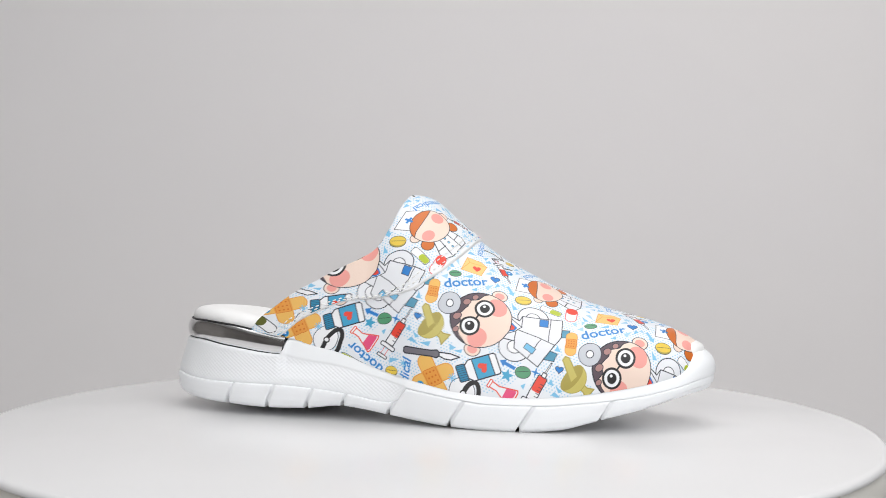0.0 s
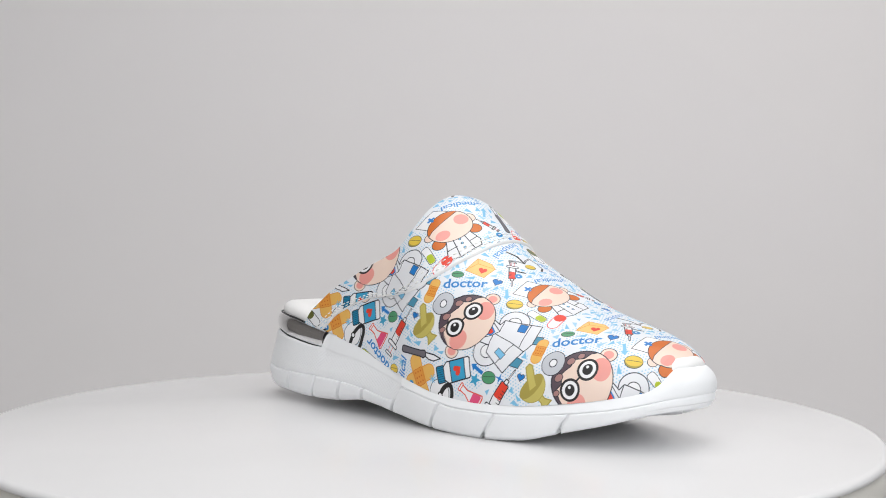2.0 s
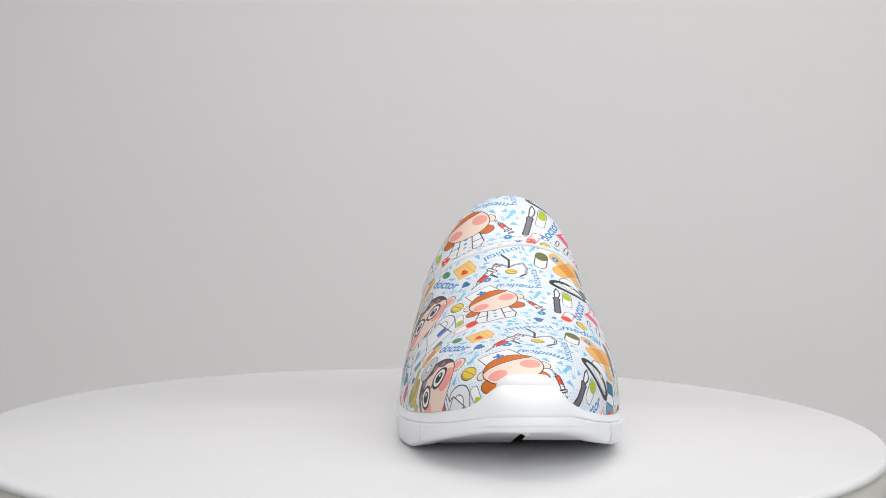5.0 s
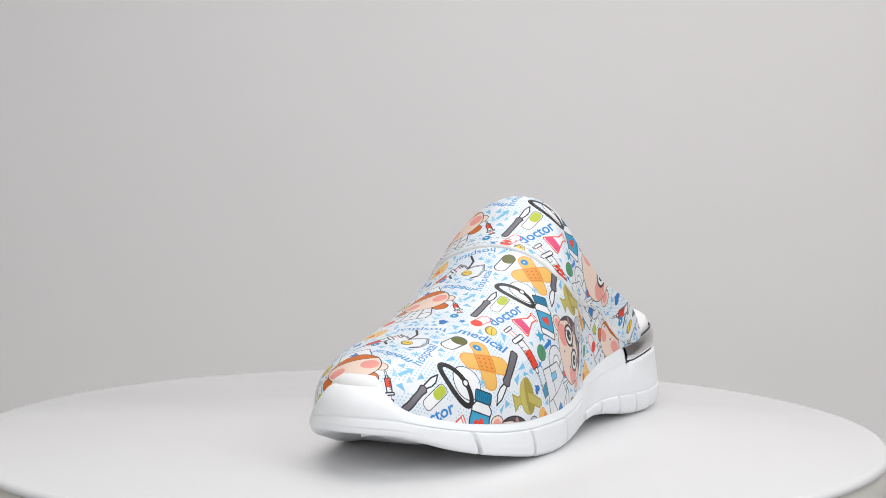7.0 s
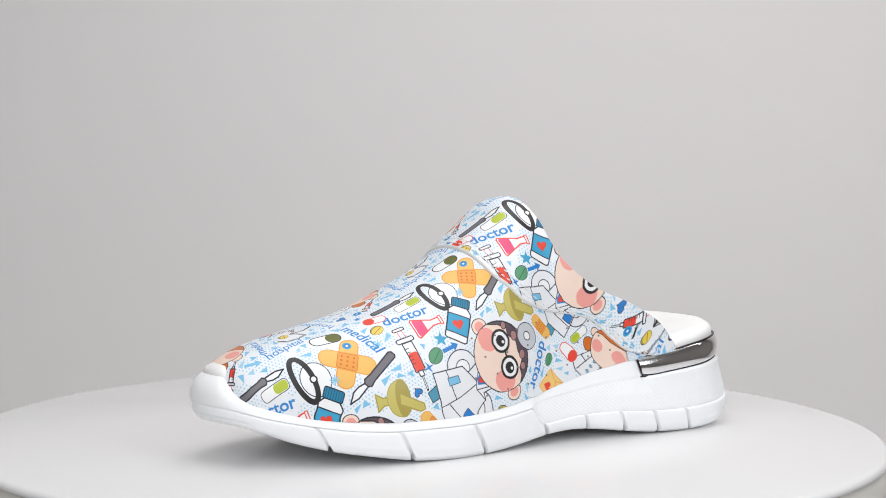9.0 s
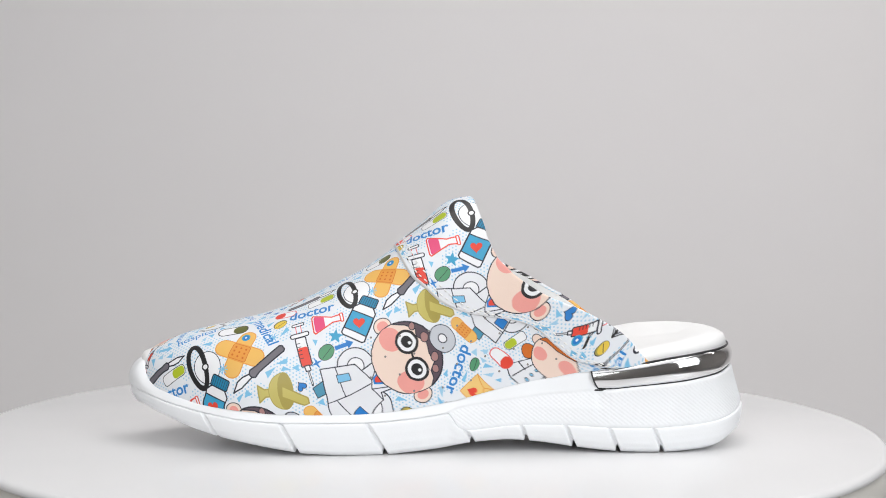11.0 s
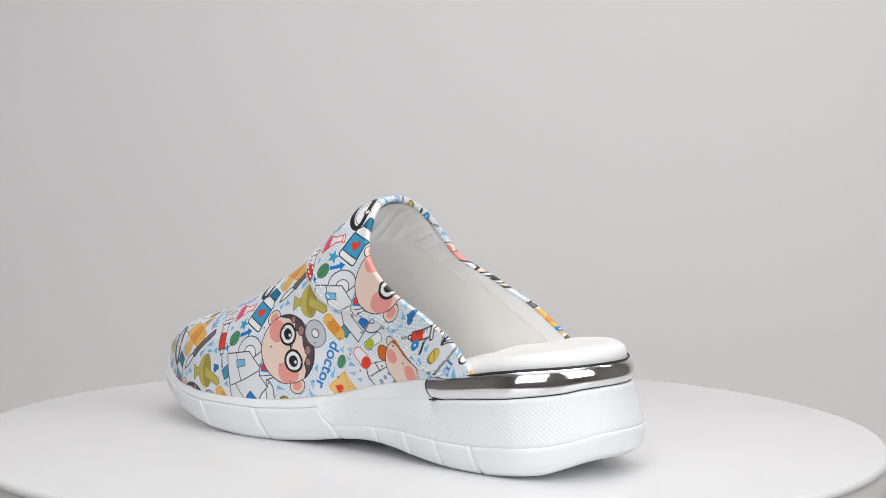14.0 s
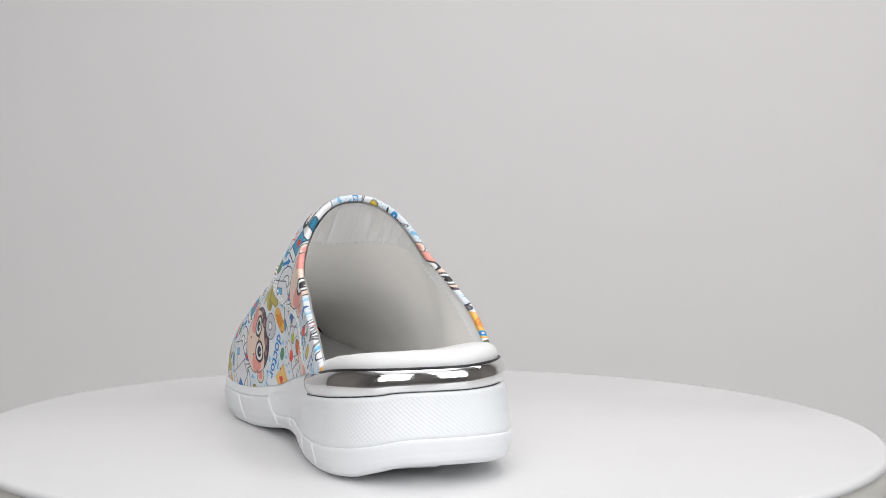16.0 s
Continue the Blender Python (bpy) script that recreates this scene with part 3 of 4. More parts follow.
def flask(c, x, y, turn):
    """Mouth along +x."""
    c.at(x, y, turn)
    c.poly([(6.6, -1.5), (2.6, -1.3), (-5.4, -4.6), (-6.0, -3.6), (-6.0, 3.6), (-5.4, 4.6), (2.6, 1.3), (6.6, 1.5)], "white", "red")
    c.poly([(-0.8, -2.4), (-4.8, -4.0), (-5.3, -3.2), (-5.3, 3.2), (-4.8, 4.0), (-0.8, 2.4)], "pink", None)
    c.box(6.2, -2.0, 7.4, 2.0, "white", "red", 0.4)


def test_tube(c, x, y, turn, size=1.0):
    """Open end along -x."""
    c.at(x, y, turn, size)
    c.box(-5.4, -1.9, 5.4, 1.9, "white", "line", 1.4, 0.25)
    c.box(-0.3, -1.6, 5.1, 1.6, "lime", None, 1.3)


def small_arrow(c, x, y, turn, size=1.0, ink="blue"):
    c.at(x, y, turn, size)
    c.poly([(-4, -0.8), (1.2, -0.8), (1.2, -1.9), (4, 0), (1.2, 1.9), (1.2, 0.8), (-4, 0.8)], ink, None)


def snowflake(c, x, y, r=1.9):
    c.at(x, y, 12)
    for k in range(4):
        a = math.pi * k / 4
        c.line([(-r * math.cos(a), -r * math.sin(a)), (r * math.cos(a), r * math.sin(a))], "sky", 0.42)


def dotted(c, x, y, r):
    """A patch of small pale dots."""
    for i in range(-12, 13):
        for j in range(-12, 13):
            px, py = i * 1.5 + (j % 2) * 0.75, j * 1.3
            if math.hypot(px, py) < r:
                c.at(x + px, y + py)
                c.oval(0, 0, 0.33, 0.33, "dot", None)


def doctor_badge(c):
    """A round plain head shape with cap, mirror and spectacles, and a plain white coat."""
    c.at(38.2, 77.2)
    for ex, ey in ((3.0, 16.2), (2.0, -15.8)):
        c.oval(ex, ey, 3.8, 3.4, "skin", "line", 0.35)
        c.oval(ex, ey, 2.4, 2.1, "cheek", None)
    # coat, towards the hem at +x, with two bent sleeves
    for ax, ay in ((22.5, 10.5), (20.0, -7.5)):
        c.oval(ax, ay, 7.4, 7.2, "coat", "line", 0.42)
        c.oval(ax, ay, 3.4, 3.2, "white", "line", 0.36)
    c.poly([(36.2, 9), (41, 10.4), (41.8, 6), (37.4, 4.6)], "teal", "line", 0.3)
    c.poly([(34.5, -3.6), (39.8, -3.8), (39.4, -8), (34.4, -8.6)], "teal", "line", 0.3)
    c.poly([(11.5, 7.5), (17, 6.4), (17.6, 9.6), (35.8, 15.4), (38.6, 5), (37.2, 0), (33.2, -13), (20, -8.2), (19, -4.8), (12.5, -5.5)], "coat", "line", 0.42)
    for pts in ([(12, 6.5), (19.4, 3.4), (17.4, 0.4), (12.5, -4)], [(18.6, 1.4), (28, 1.2), (37.2, 0)], [(17.6, 9.6), (19.4, 3.4)], [(19, -4.8), (17.4, 0.4)], [(30.5, 14.0), (33.5, 1.0)], [(27.5, -11), (30, 0.8)]):
        c.line(pts, "line", 0.36)
    c.poly([(25.6, 11.6), (29.6, 12.8), (30.8, 8.4), (26.8, 7.4)], "blue", "line", 0.25)
    c.poly([(24.6, -3.6), (29.6, -5.0), (28.8, -8.0), (24.0, -6.4)], "sky", "line", 0.25)
    c.poly([(13.2, 4.2), (17.2, 2.0), (16.4, 0.2), (13.2, -1.2)], "red", "blue", 0.7)
    c.at(38.2, 77.2)
    c.oval(0, 0, 14.6, 14.8, "skin", "line", 0.4)
    c.oval(4.6, 9.0, 5.4, 4.6, "cheek", None, 0, -40)
    c.oval(2.0, -9.6, 4.6, 5.0, "cheek", None)
    t = np.radians(np.linspace(98, 262, 20))
    cap = [(14.4 * math.cos(a), 14.6 * math.sin(a)) for a in t] + [(-6.4, -11.6), (-9.4, -8), (-8.2, -5), (-10.4, -1), (-8.4, 3.6), (-8.6, 7.2), (-5.2, 9.4), (-4.0, 12.6)]
    c.poly(cap, "hair", "line", 0.4)
    for hx, hy, hr in ((-9.8, 5.6, 2.0), (-7.2, 9.8, 1.7), (-10.8, -3.2, 2.1), (-8.8, -9.6, 1.6)):
        c.oval(hx, hy, hr, hr * 0.8, "lock", "line", 0.3, 60)
    for gx, gy in ((-0.6, 6.0), (-3.4, -5.4)):
        c.oval(gx, gy, 4.3, 4.5, "white", "black", 1.05)
        c.oval(gx, gy, 2.3, 2.5, "black", None)
        c.oval(gx - 0.7, gy + 0.9, 0.7, 0.7, "white", None)
    c.line([(-1.8, 1.8), (-2.6, -1.2)], "black", 0.8)
    c.at(21.2, 78.6)
    c.oval(0, 0, 5.3, 5.9, "silver", "line", 0.3)
    c.oval(0, 0, 1.7, 1.9, "white", "line", 0.4)


def nurse_badge(c):
    """A round plain head shape with ginger hair and a white cap, and a plain white coat."""
    c.at(58.8, 113.3, 88)
    c.oval(-9.5, -6.6, 3.4, 3.0, "ginger", "line", 0.3)
    c.oval(9.8, -6.4, 3.4, 3.0, "ginger", "line", 0.3)
    c.poly([(-6, -7), (-10, -18), (-4, -20), (8, -18), (9, -14), (6, -6)], "coat", "line", 0.45)
    for by in (-9.5, -12.5, -15.5):
        c.oval(0, by, 0.6, 0.6, "sky", "line", 0.25)
    for pts in ([(-3, -9), (-4, -19)], [(3, -9), (4, -18)], [(-8, -13), (-3, -13)], [(4, -13), (8, -12)]):
        c.line(pts, "line", 0.45)
    c.oval(-11.0, 0, 2.6, 2.4, "skin", "line", 0.3)
    c.oval(11.0, 1.0, 2.6, 2.4, "skin", "line", 0.3)
    c.poly([(-9, 4.5), (-12, 12), (0, 14.5), (4, 8.5)], "white", "line", 0.3)
    c.oval(0, 0, 11.0, 9.0, "skin", "line", 0.35)
    t = np.radians(np.linspace(48, 176, 18))
    c.poly([(11.0 * math.cos(a), 9.0 * math.sin(a)) for a in t] + [(-8.4, 2.2), (-2, 3.8), (3, 5.2)], "ginger", "line", 0.3)
    c.oval(-5.6, -3.2, 3.6, 2.7, "cheek", None)
    c.oval(6.4, 1.4, 3.6, 3.0, "cheek", None)
    for a in (0, 90):
        c.box(-6.4 if a == 0 else -5.0, 9.0 if a == 0 else 7.6, -2.4 if a == 0 else -3.8, 10.2 if a == 0 else 11.6, "blue", None, 0.2)


def stethoscope(c):
    c.at(33, 11.5, -100)
    for k in (-1, 1):
        c.line([(0, -1), (k * 2.2, -3), (k * 6.2, -5), (k * 8.2, -1), (k * 7.8, 4), (k * 5.2, 6.6)], "black", 1.0)
        c.line([(0, -1), (k * 2.2, -3), (k * 6.2, -5), (k * 8.2, -1), (k * 7.8, 4)], "silver", 0.4)
    c.line([(0, -1), (0, -7), (3.5, -11.5)], "black", 1.0)
    pill(c, 35.8, 12.2, 60, "yellow", 2.7)


def mirror_band(c):
    c.at(45.6, 38.0, 82)
    c.oval(2.0, 4.2, 6.6, 6.0, "white", "line", 0.3)
    c.oval(0, 0, 9.0, 3.6, None, "black", 2.1)
    c.oval(1.6, 3.4, 1.3, 1.3, "white", "black", 0.6)


def draw_cloth():
    c = Cloth()
    for i in range(47):
        for j in range(86):
            x, y = i * TILE_W / 47 + (j % 2) * 0.75, j * TILE_H / 86
            if noise.noise((x * 0.11, y * 0.11, 3.0)) > -0.05:
                c.at(x, y)
                c.oval(0, 0, 0.33, 0.33, "dot", None)
    c.used[:] = False
    mirror_band(c)
    stethoscope(c)
    doctor_badge(c)
    nurse_badge(c)
    crossed_plasters(c, 26.8, 41.8, 134)
    medicine_bottle(c, 45.8, 53.6, 37)
    mortar(c, 18.4, 64.4, 68)
    scalpel(c, 22.5, 52.2, 14)
    scalpel(c, 60.6, 28.4, 172, 0.82)
    syringe(c, 2.8, 54.4, 77)
    syringe(c, 35.0, 0.0, -47, 0.72)
    syringe(c, 65.6, 17.4, 215, 0.45)
    plaster(c, 11.2, 80.8, 104, 1.0)
    flask(c, 59.6, 47.4, 165)
    test_tube(c, 66.6, 96.8, -4)
    test_tube(c, 57.2, 34.0, 171, 1.15)
    capsule(c, 5.4, 99.2, -80, "red", "white", 11.0, 2.7)
    capsule(c, 2.6, 31.0, 156, "red", "white", 9.6, 2.2)
    capsule(c, 26.2, 27.9, 344, "olive", "white", 13.0, 2.9, "line")
    pill(c, 65.8, 59.4, 20, "green", 3.6)
    pill(c, 16.4, 94.6, 30, "green", 3.0, 0.6)
    pill(c, 52.3, 96.8, 25, "yellow", 4.0)
    pill(c, 6.5, 36.6, 10, "yellow", 3.0)
    c.at(22.2, 104.6, 15)
    c.poly([(-6.0, -4.6), (4.4, -5.0), (6.4, 2.6), (3.2, 4.8), (-4.4, 4.6)], "bag", "pad", 0.3)
    c.line([(-4.4, 4.6), (-2.6, 1.6), (6.4, 2.6)], "pad", 0.3)
    c.line([(-2.6, 1.6), (-6.0, -4.6)], "pad", 0.3)
    c.heart(1.6, -1.2, 2.1, "red", None, 10)
    c.at(10.2, 66.5)
    c.heart(0, 0, 1.9, "blue", "line", 10)
    c.at(34.8, 103.0, 20)
    c.heart(0, 0, 2.4, "blue", "line", 0)
    c.at(9.5, 17.2, 200)
    c.heart(0, 0, 2.2, "blue", "line", 0)
    c.at(0.3, 61.4)
    c.star(0, 0, 2.6, 4, "blue", 0.25)
    c.star(59.0, -6.0, 3.2, 5, "bottle")
    c.at(6.2, 24.2)
    c.star(0, 0, 1.7, 5, "blue")
    for x, y in ((2.6, 19.5), (38.7, 0.6), (22.0, 36.0)):
        c.at(x, y)
        c.oval(0, 0, 1.6, 1.6, "blue", "bottle", 0.5)
        c.oval(0, 0, 0.5, 0.5, "white", None)
    small_arrow(c, 58.0, 60.4, 171, 1.0)
    small_arrow(c, 44.5, 99.6, -45, 0.9, "sky")
    small_arrow(c, 56.5, 20.5, 150, 0.9, "sky")
    for x, y in ((44.6, 19.5), (35.8, 45.0), (11.4, 42.5), (26.0, 20.0)):
        snowflake(c, x, y)
    c.at(15.4, 84.8, 35)
    c.word("doctor", "blue", 22.0, 5.0, 0, 0.1)
    c.at(2.4, 37.0, 160)
    c.word("doctor", "blue", 20.4, 4.8, 0, 0.1)
    c.at(50.6, 23.6, 179)
    c.word("hospital", "blue", 17.0, 3.6)
    c.at(15.6, 20.8, -78)
    c.word("hospital", "blue", 19.6, 3.6)
    c.at(49.2, 20.2, -105)
    c.word("medical", "blue", 17.0, 3.4, 0.25, 0.05)
    c.at(17.0, 25.9, 97)
    c.word("medical", "blue", 20.6, 4.6, 0.25, 0.08)
    # loose triangles in the gaps
    rnd = random.Random(5)
    left = 60
    for _ in range(6000):
        x, y, turn = rnd.uniform(0, TILE_W), rnd.uniform(0, TILE_H), rnd.uniform(0, 360)
        a, b = rnd.uniform(1.8, 4.2), rnd.uniform(0.9, 1.6)
        c.at(x, y, turn)
        tri = [(-a * 0.5, -b), (-a * 0.3, b), (a * 0.9, 0)]
        spots = c.place(tri + [(0, 0), (a * 0.45, b * 0.4), (-a * 0.4, 0), (a * 0.3, -b * 0.6)])
        spots = np.concatenate([spots, spots + [0.7, 0], spots - [0.7, 0], spots + [0, 0.7], spots - [0, 0.7]])
        if any(c.used[int(q * DOTS) % c.h, int(p * DOTS) % c.w] for p, q in spots):
            continue
        c.poly(tri, rnd.choice(("sky", "sky", "sky", "dot")), None)
        left -= 1
        if not left:
            break
    return c


CLOTH_X, CLOTH_Y = (0.715, -0.699), (0.699, 0.715)


def columns(n):
    """Columns of the upper at even distances round its section."""
    w = np.linspace(0, 1, 2001)
    arc = 0
    for x in (-60.0, -20.0, 20.0, 60.0):
        d = np.linalg.norm(np.diff(section(np.full_like(w, x), w), axis=0), axis=1)
        arc = arc + np.r_[0, np.cumsum(d)] / d.sum()
    return np.interp(np.linspace(0, 1, n), arc / 4, w)


def cloth_frame():
    """Where each place of the upper lies on the flat cloth, over v and the share t from toe to rim."""
    r, c = 36, 49
    flat = flatten(upper_points(r, c)) * 1000
    p = flat @ np.array(CLOTH_X)
    q = flat @ np.array(CLOTH_Y)
    # turn and shift the cloth so that five places of the upper keep their spots in the pattern
    v, x = np.array([0.5, 0.15, 0.85, 0.3, 0.7]), np.array([20.0, 0, 0, 50, 50])
    a, b = cloth_at((p, q, r, c), v, x, cut(v, RIM_Z))
    ta, tb = np.array([-98.9, -109.6, -101.6, -63.9, -59.2]), np.array([13.9, -45.7, 65.5, -18.9, 35.4])
    da, db, dta, dtb = a - a.mean(), b - b.mean(), ta - ta.mean(), tb - tb.mean()
    k = math.atan2((da * dtb - db * dta).sum(), (da * dta + db * dtb).sum())
    cs, sn = math.cos(k), math.sin(k)
    p, q = p - a.mean(), q - b.mean()
    return cs * p - sn * q + ta.mean(), sn * p + cs * q + tb.mean(), r, c


VAMP_PULL = ([-0.13, 1.55, -2.35, -0.75, 0.15, 0.15, 0.31, -0.76, -0.62, 0.74],
             [0.63, 0.65, -0.39, 1.02, -0.96, -0.85, -0.25, -0.11, -0.22, 0.01])
COLLAR_LAY = ([208.33, 6.71, -8.97, 1.58, 2.48, 3.1, -1.36, 2.91, -0.46, -0.16],
              [14.46, 16.55, -5.42, 0.4, -2.75, 1.22, -3.16, 1.43, 1.15, 0.22])


def pulled(p, q, terms):
    """The cloth's places after its slight uneven stretch over the last."""
    u, w = (p + 100) / 50, (q - 10) / 50
    powers = (1, u, w, u * u, u * w, w * w, u ** 3, u * u * w, u * w * w, w ** 3)
    return p + sum(k * b for k, b in zip(terms[0], powers)), q + sum(k * b for k, b in zip(terms[1], powers))


def cloth_at(frame_, v, x, back):
    """Cloth coordinates for points at length x on columns v."""
    p, q, r, c = frame_
    t = np.clip((TOE_X - x) / (TOE_X - back), 0, 1) ** (1 / 1.25)
    ri, ci = t * (r - 1), np.broadcast_to(v, x.shape) * (c - 1)
    i, j = np.clip(np.floor(ri).astype(int), 0, r - 2), np.clip(np.floor(ci).astype(int), 0, c - 2)
    a, b = ri - i, ci - j

    def mix(g):
        return (g[i, j] * (1 - a) + g[i + 1, j] * a) * (1 - b) + (g[i, j + 1] * (1 - a) + g[i + 1, j + 1] * a) * b
    return mix(p), mix(q)


def dye(me, rgb):
    """Stores the print's colours on the points of a mesh."""
    k = rgb / 255.0
    k = np.where(k <= 0.04045, k / 12.92, ((k + 0.055) / 1.055) ** 2.4) * 0.85
    at = me.attributes.new("print", "FLOAT_COLOR", "POINT")
    at.data.foreach_set("color", np.concatenate([k.reshape(-1, 3), np.ones((k.size // 3, 1))], 1).astype(np.float32).ravel())


def outward(g):
    n = np.cross(np.gradient(g, axis=1), np.gradient(g, axis=0))
    return n / np.maximum(np.linalg.norm(n, axis=-1, keepdims=True), 1e-12)


def build_upper(shoe):
    cloth, fr = draw_cloth(), cloth_frame()
    # vamp: from the toe to a little behind the collar's seam
    v = columns(880)
    back = cut(v, RIM_Z)
    seam = np.maximum(cut(v, SEAM_Z), back)
    end = np.maximum(seam - 7, back)
    x = TOE_X + (end - TOE_X) * np.linspace(0, 1, 940)[:, None] ** 1.15
    g = section(x, np.broadcast_to(v, x.shape))
    p, q = cloth_at(fr, v, x, back)
    me = grid_mesh("vamp", g * MM, PRINT, flip=True)
    dye(me, cloth.sample(*pulled(p, q, VAMP_PULL)))
    part("vamp", me, shoe, "white coated leather with a bright medical print")
    # collar: laid over the vamp, its rim folded in
    t = np.linspace(0, 1, 270)[:, None]
    x = seam + (back - seam) * t
    g = section(x, np.broadcast_to(v, x.shape))
    n = outward(g)
    n[:, :2], n[:, -2:] = n[:, 2:3], n[:, -3:-2]
    wide = np.clip((seam - back) / 12, 0, 1)
    lift = 1.1 * np.clip(t * (seam - back) / 0.8, 0, 1) ** 0.5 * np.ones_like(x)
    body = g + n * lift[..., None] * np.where(seam - back > 0.3, 1, 0.35)[None, :, None]
    p, q = cloth_at(fr, v, x, back)
    along = g[-1] - section(np.minimum(back + 1.5, TOE_X), v)
    along /= np.maximum(np.linalg.norm(along, axis=1, keepdims=True), 1e-9)
    fold, fp, fq = [], [], []
    dp, dq = p[-1] - p[-2], q[-1] - q[-2]
    dk = np.maximum(np.hypot(dp, dq), 1e-6)
    for k in range(1, 12):
        a = math.pi * k / 11
        fold.append(g[-1] + n[-1] * (-0.35 + 1.45 * math.cos(a)) + along * 1.5 * math.sin(a))
        fp.append(p[-1] + dp / dk * 4.0 * k / 11)
        fq.append(q[-1] + dq / dk * 4.0 * k / 11)
    tuck = g[-1] - n[-1] * 1.9 - along * 3.0
    body = np.concatenate([body, np.array(fold), tuck[None]])
    p, q = np.concatenate([p, np.array(fp), fp[-1][None]]), np.concatenate([q, np.array(fq), fq[-1][None]])
    me = grid_mesh("collar", body * MM, PRINT, flip=True)
    ink = cloth.sample(*pulled(p, q, COLLAR_LAY))
    raw = np.zeros(ink.shape[:2])
    raw[:270] = np.clip((1.1 - t * (seam - back)) / 0.3, 0, 1) * (seam - back > 2)
    ink = ink * (1 - raw[..., None]) + 246 * raw[..., None]
    dye(me, ink)
    collar = part("collar", me, shoe, "printed collar piece with a folded rim")
    # lining, with soft folds under the instep
    vl = np.linspace(0, 1, 160)
    bl = cut(vl, RIM_Z)
    x = 100 + (bl - 100) * np.linspace(0, 1, 140)[:, None]
    g = section(x, np.broadcast_to(vl, x.shape))
    n = outward(g)
    part("lining", grid_mesh("lining", (g - n * 1.95) * MM, LINING), shoe, "off-white textile lining")
    # facing inside the rim, gathered into soft creases under the instep
    vl = np.linspace(0, 1, 360)
    bl = cut(vl, RIM_Z)
    crown = np.exp(-((vl - 0.5) / 0.2) ** 2)
    width = 10 + 22 * crown
    t = np.linspace(0, 1, 70)[:, None]
    x = bl + 0.2 + width * t
    g = section(x, np.broadcast_to(vl, x.shape))
    n = -outward(g)
    n[:, :2], n[:, -2:] = n[:, 2:3], n[:, -3:-2]
    wave = np.sin(vl * 71 + 1.6 * np.sin(vl * 19) + 0.9 * t)
    wave = 0.65 * (1 - np.abs(wave)) ** 1.6 + 0.35 * np.sin(vl * 38 + 2.0 * t + 1.0)
    fold = 2.9 * wave * crown ** 0.7 * np.sin(math.pi * np.clip(t * 1.05, 0, 1)) ** 0.7
    edge = 0.75 * np.clip((1 - t) * width / 0.6, 0, 1) ** 0.5
    facing = part("facing", grid_mesh("facing", (g - n * (1.8 + edge + fold)[..., None]) * MM, FACING), shoe, "smooth white facing with soft creases")
    # two rows of stitches along the seam, and one inside
    for rows_, off in ((2.2, 1.25), (4.4, 1.25)):
        stitches(collar, seam - rows_, off, v, back)
    stitches(facing, back + 8.4 + 22 * np.exp(-((v - 0.5) / 0.2) ** 2), -2.5, v, back, "facing_stitching")
    vents(shoe, v)


def stitches(parent, line, off, v, back, name="stitching"):
    """Small raised stitches along a line on the upper."""
    ok = line > back + 1.0
    g = section(line, v)
    n = outward(section(np.stack([line + 0.5, line, line - 0.5]), np.stack([v, v, v])))[1]
    g = (g + n * off)[ok]
    d = np.r_[0, np.cumsum(np.linalg.norm(np.diff(g, axis=0), axis=1))]
    count = int(d[-1] / 3.0)
    bm = bmesh.new()
    for k in range(count):
        a, b = k * 3.0 + 0.35, k * 3.0 + 2.55
        pa, pb = (Vector([np.interp(s_, d, g[:, i]) for i in range(3)]) * MM for s_ in (a, b))
        m = Matrix.Translation((pa + pb) / 2) @ (pb - pa).to_track_quat("X", "Z").to_matrix().to_4x4()
        bmesh.ops.create_icosphere(bm, subdivisions=1, radius=1.0, matrix=m @ Matrix.Diagonal(((pb - pa).length / 2, 0.00042, 0.00034, 1)))
    me = bpy.data.meshes.new(name)
    bm.to_mesh(me)
    bm.free()
    me.materials.append(THREAD)
    me.shade_smooth()
    tagged(part(name, me, parent, "white thread stitching"), kind="stuff")


def vents(shoe, v):
    """Punched holes over the left rear quarter: small discs painted with their inner shade."""
    bm = bmesh.new()
    bmesh.ops.create_cone(bm, cap_ends=True, segments=10, radius1=0.00052, radius2=0.00042, depth=0.0005)
    me = bpy.data.meshes.new("vent_hole")
    bm.to_mesh(me)
    bm.free()
    me.materials.append(HOLE_SHADE)
    for i in range(8):
        for j in range(4):
            x, h = -82 + i * 12.0 + (j % 2) * 6, 7 + j * 8.0
            if x > 8 or x < -86 or (j == 3 and x < -40) or (j == 2 and x < -70):
                continue
            vs = np.linspace(0.5, 1, 200)
            pts = section(np.full_like(vs, x), vs)
            k = int(np.argmin(np.abs(pts[:, 2] - (pts[-1, 2] + h))))
            near = section(np.array([[x + 1, x + 1, x + 1], [x, x, x], [x - 1, x - 1, x - 1]], float), np.array([[vs[k] - 0.01, vs[k], vs[k] + 0.01]] * 3))
            n = Vector(outward(near)[1, 1])
            hole = part("vent_hole", me, shoe)
            hole.matrix_local = Matrix.Translation(Vector(pts[k]) * MM + n * 0.00005) @ n.to_track_quat("Z", "Y").to_matrix().to_4x4()


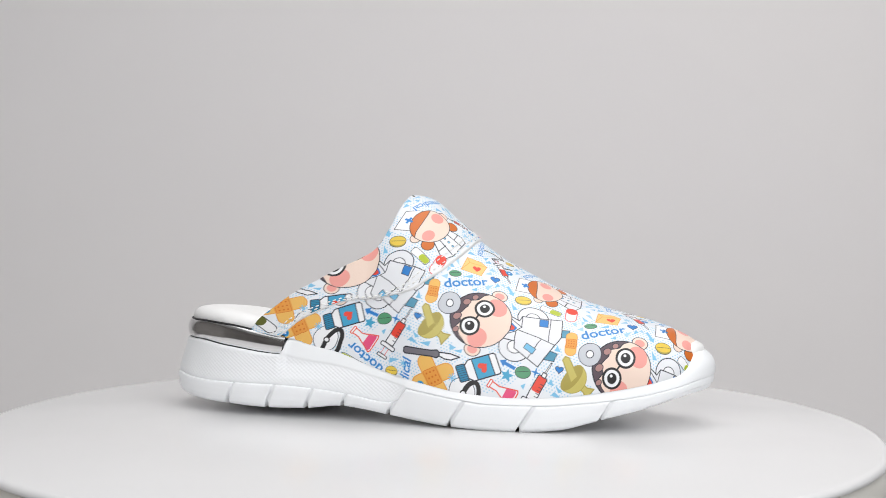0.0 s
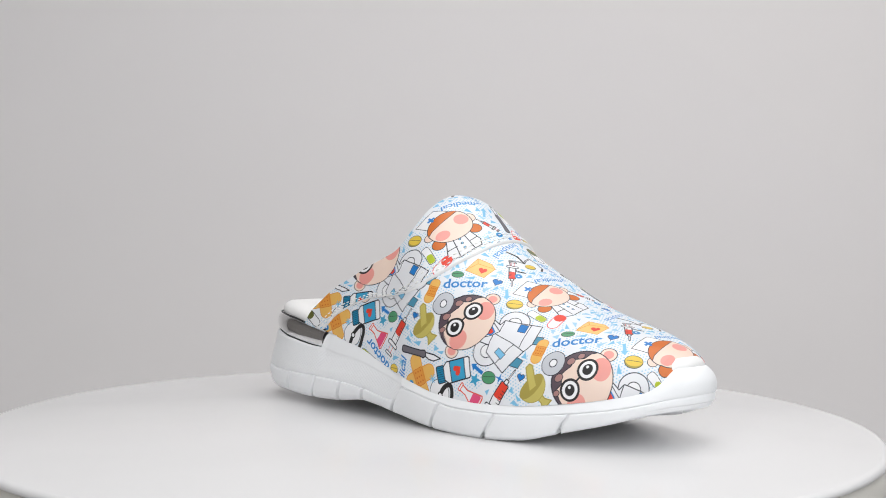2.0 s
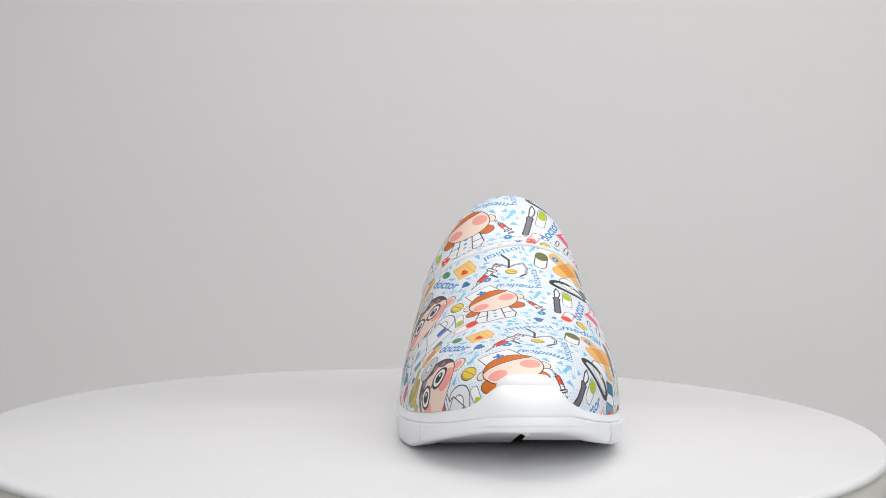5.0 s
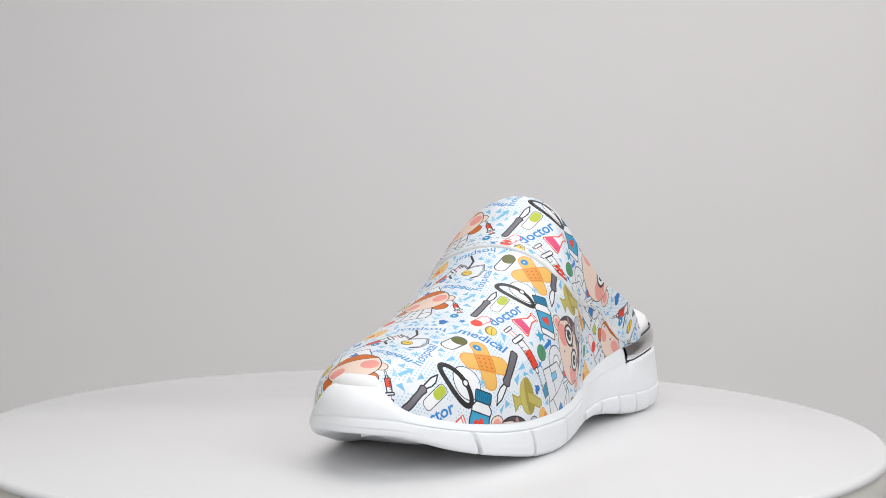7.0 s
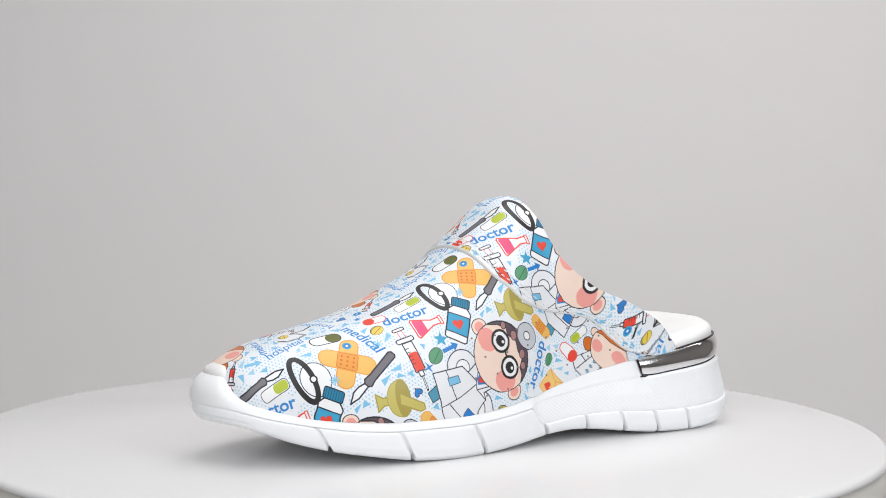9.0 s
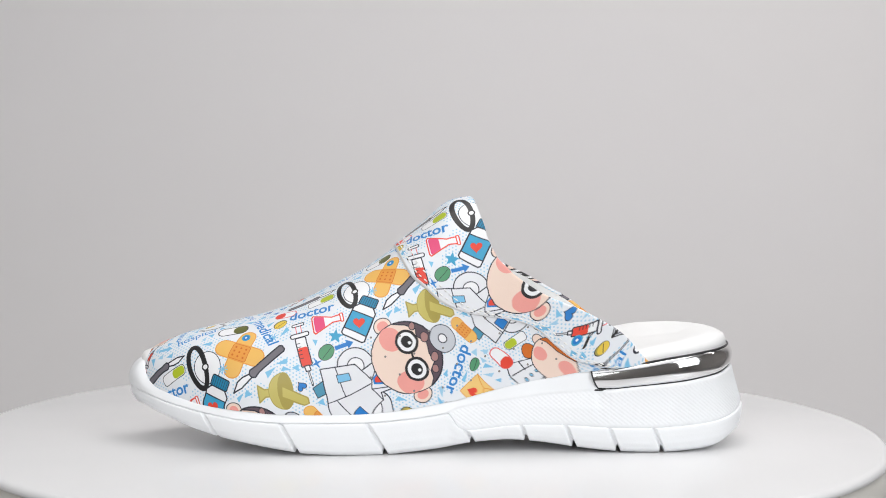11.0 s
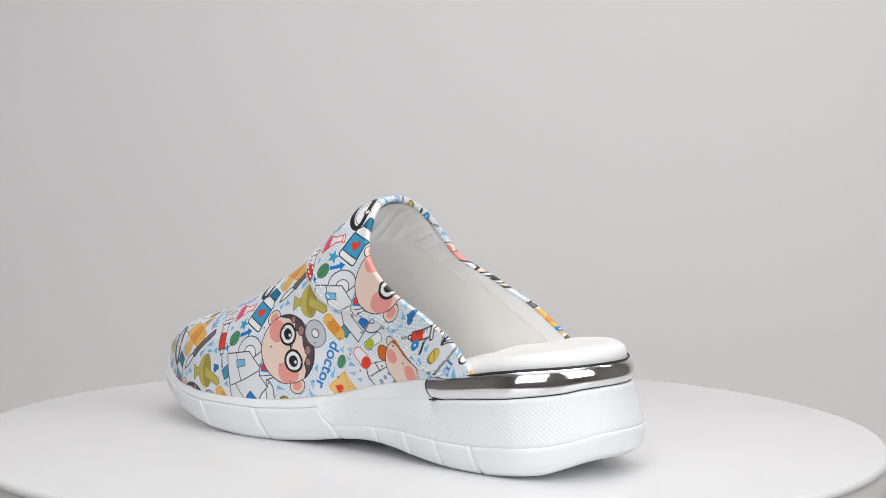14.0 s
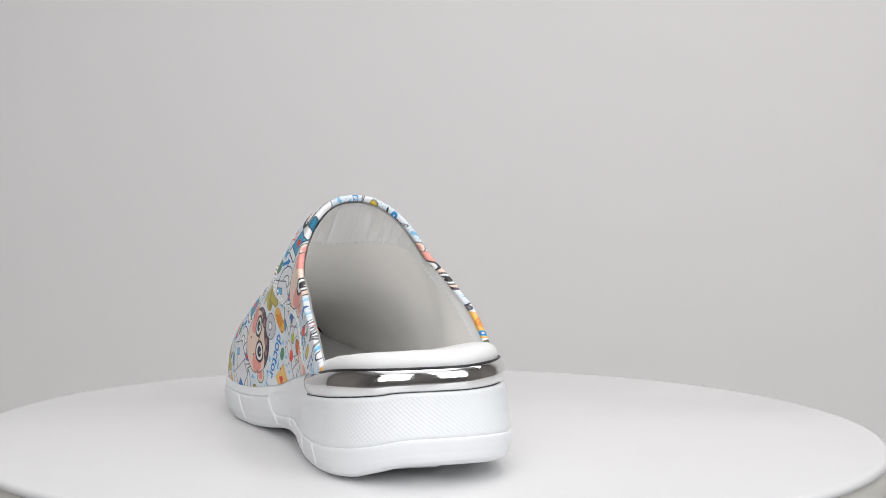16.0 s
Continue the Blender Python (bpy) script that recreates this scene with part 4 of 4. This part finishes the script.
def build_heel(shoe):
    x, yy, nx, ny = outline(700)
    lo = sided(np.minimum(x, -92.5), yy, SOLE_TOP) - 0.4
    hi = sided(x, yy, BAND_TOP)
    keep = np.where(x < np.where(yy > 0, -84.5, -88.8))[0]
    k0 = np.argmax(np.diff(np.r_[keep, keep[0] + 700]) > 1)
    keep = np.roll(keep, -(k0 + 1))
    x, yy, nx, ny, lo, hi = (q[keep] for q in (x, yy, nx, ny, lo, hi))
    tilt = 2.4 * np.clip((-122 - x) / 28, 0, 1)
    slant = 3.4 * np.clip((x + 104) / 18, 0, 1) ** 2
    rows = [ring(x - slant * (1 - f) ** 2, yy, nx, ny, o - tilt, lo + (hi - lo) * f) for f, o in ((0, -7), (0.0, -3.9), (0.05, -3.2), (0.14, -2.6), (0.28, -2.1), (0.42, -1.85), (0.56, -1.8), (0.7, -2.05), (0.82, -2.5), (0.92, -3.2), (0.98, -3.9), (1.0, -4.5), (1.0, -8))]
    band = part("heel_band", grid_mesh("heel_band", np.array(rows)[::-1], CHROME), shoe, "polished chrome band round the heel")
    for z, o in ((lo - 0.05, -3.3), (hi + 0.05, -3.9)):
        tube = []
        for k in range(8):
            a = 2 * math.pi * k / 8
            tube.append(ring(x, yy, nx, ny, o - tilt + 0.42 * math.cos(a), z + 0.38 * math.sin(a)))
        me = grid_mesh("edge_line", np.array(tube + [tube[0]]), PIPING)
        part("edge_line", me, band, "thin black edge line")
    tips = [np.array([r_[i] for r_ in rows[1:12]]) for i in (0, -1)]
    for t in tips:
        d = np.concatenate([t, t + np.array([0.0007, 0, 0])])
        k = len(t)
        part("end_line", mesh_of("end_line", d, [(i, i + 1, k + i + 1, k + i) for i in range(k - 1)], PIPING), band)


def build_insole(shoe):
    x, yy, nx, ny = outline(300)
    base = np.where(x < -80, sided(x, yy, BAND_TOP) - 0.2, sided(np.maximum(x, -80), yy, SOLE_TOP) - 1.5)
    rows = []
    for ins, dz in ((-5.2, -1), (-4.6, 0.6), (-4.8, 2.2), (-5.8, 3.8), (-8.2, 5.0), (-13, 5.2), (-19, 4.4)):
        rows.append(ring(x, yy, nx, ny, ins - 2.2 * np.clip((-122 - x) / 28, 0, 1), base + dz * (1 + 0.15 * np.clip((-95 - x) / 20, 0, 1))))
    rows.append(np.stack([np.clip(x, -130, 90), yy * 0.0 - 3, curve(np.clip(x, -130, 90), [(-158, 50), (-100, 43.5), (-60, 34.5), (0, 23), (60, 21), (114, 21)])], 1) * MM)
    part("insole", grid_mesh("insole", np.array(rows)[::-1], INSOLE, wrap=True), shoe, "padded white leather insole")


def build_shoe():
    shoe = tagged(new("clog"), "white backless clog with colourful medical print and chrome heel band", "shoe")
    build_sole(shoe)
    build_heel(shoe)
    build_insole(shoe)
    build_upper(shoe)
    return shoe


build_studio()
turntable = build_turntable()
clog = build_shoe()


def motions():
    times = [k * 0.5 for k in range(33)]
    walk(turntable, [(t, pose(0, 0, 0, 0, 0, TURN * t)) for t in times])
    on_table = pose(AXIS_TO_SHOE[0], AXIS_TO_SHOE[1], 0, 0, 0, SHOE_YAW)
    walk(clog, [(t, pose(0, 0, 0, 0, 0, TURN * t) @ on_table) for t in times])


motions()
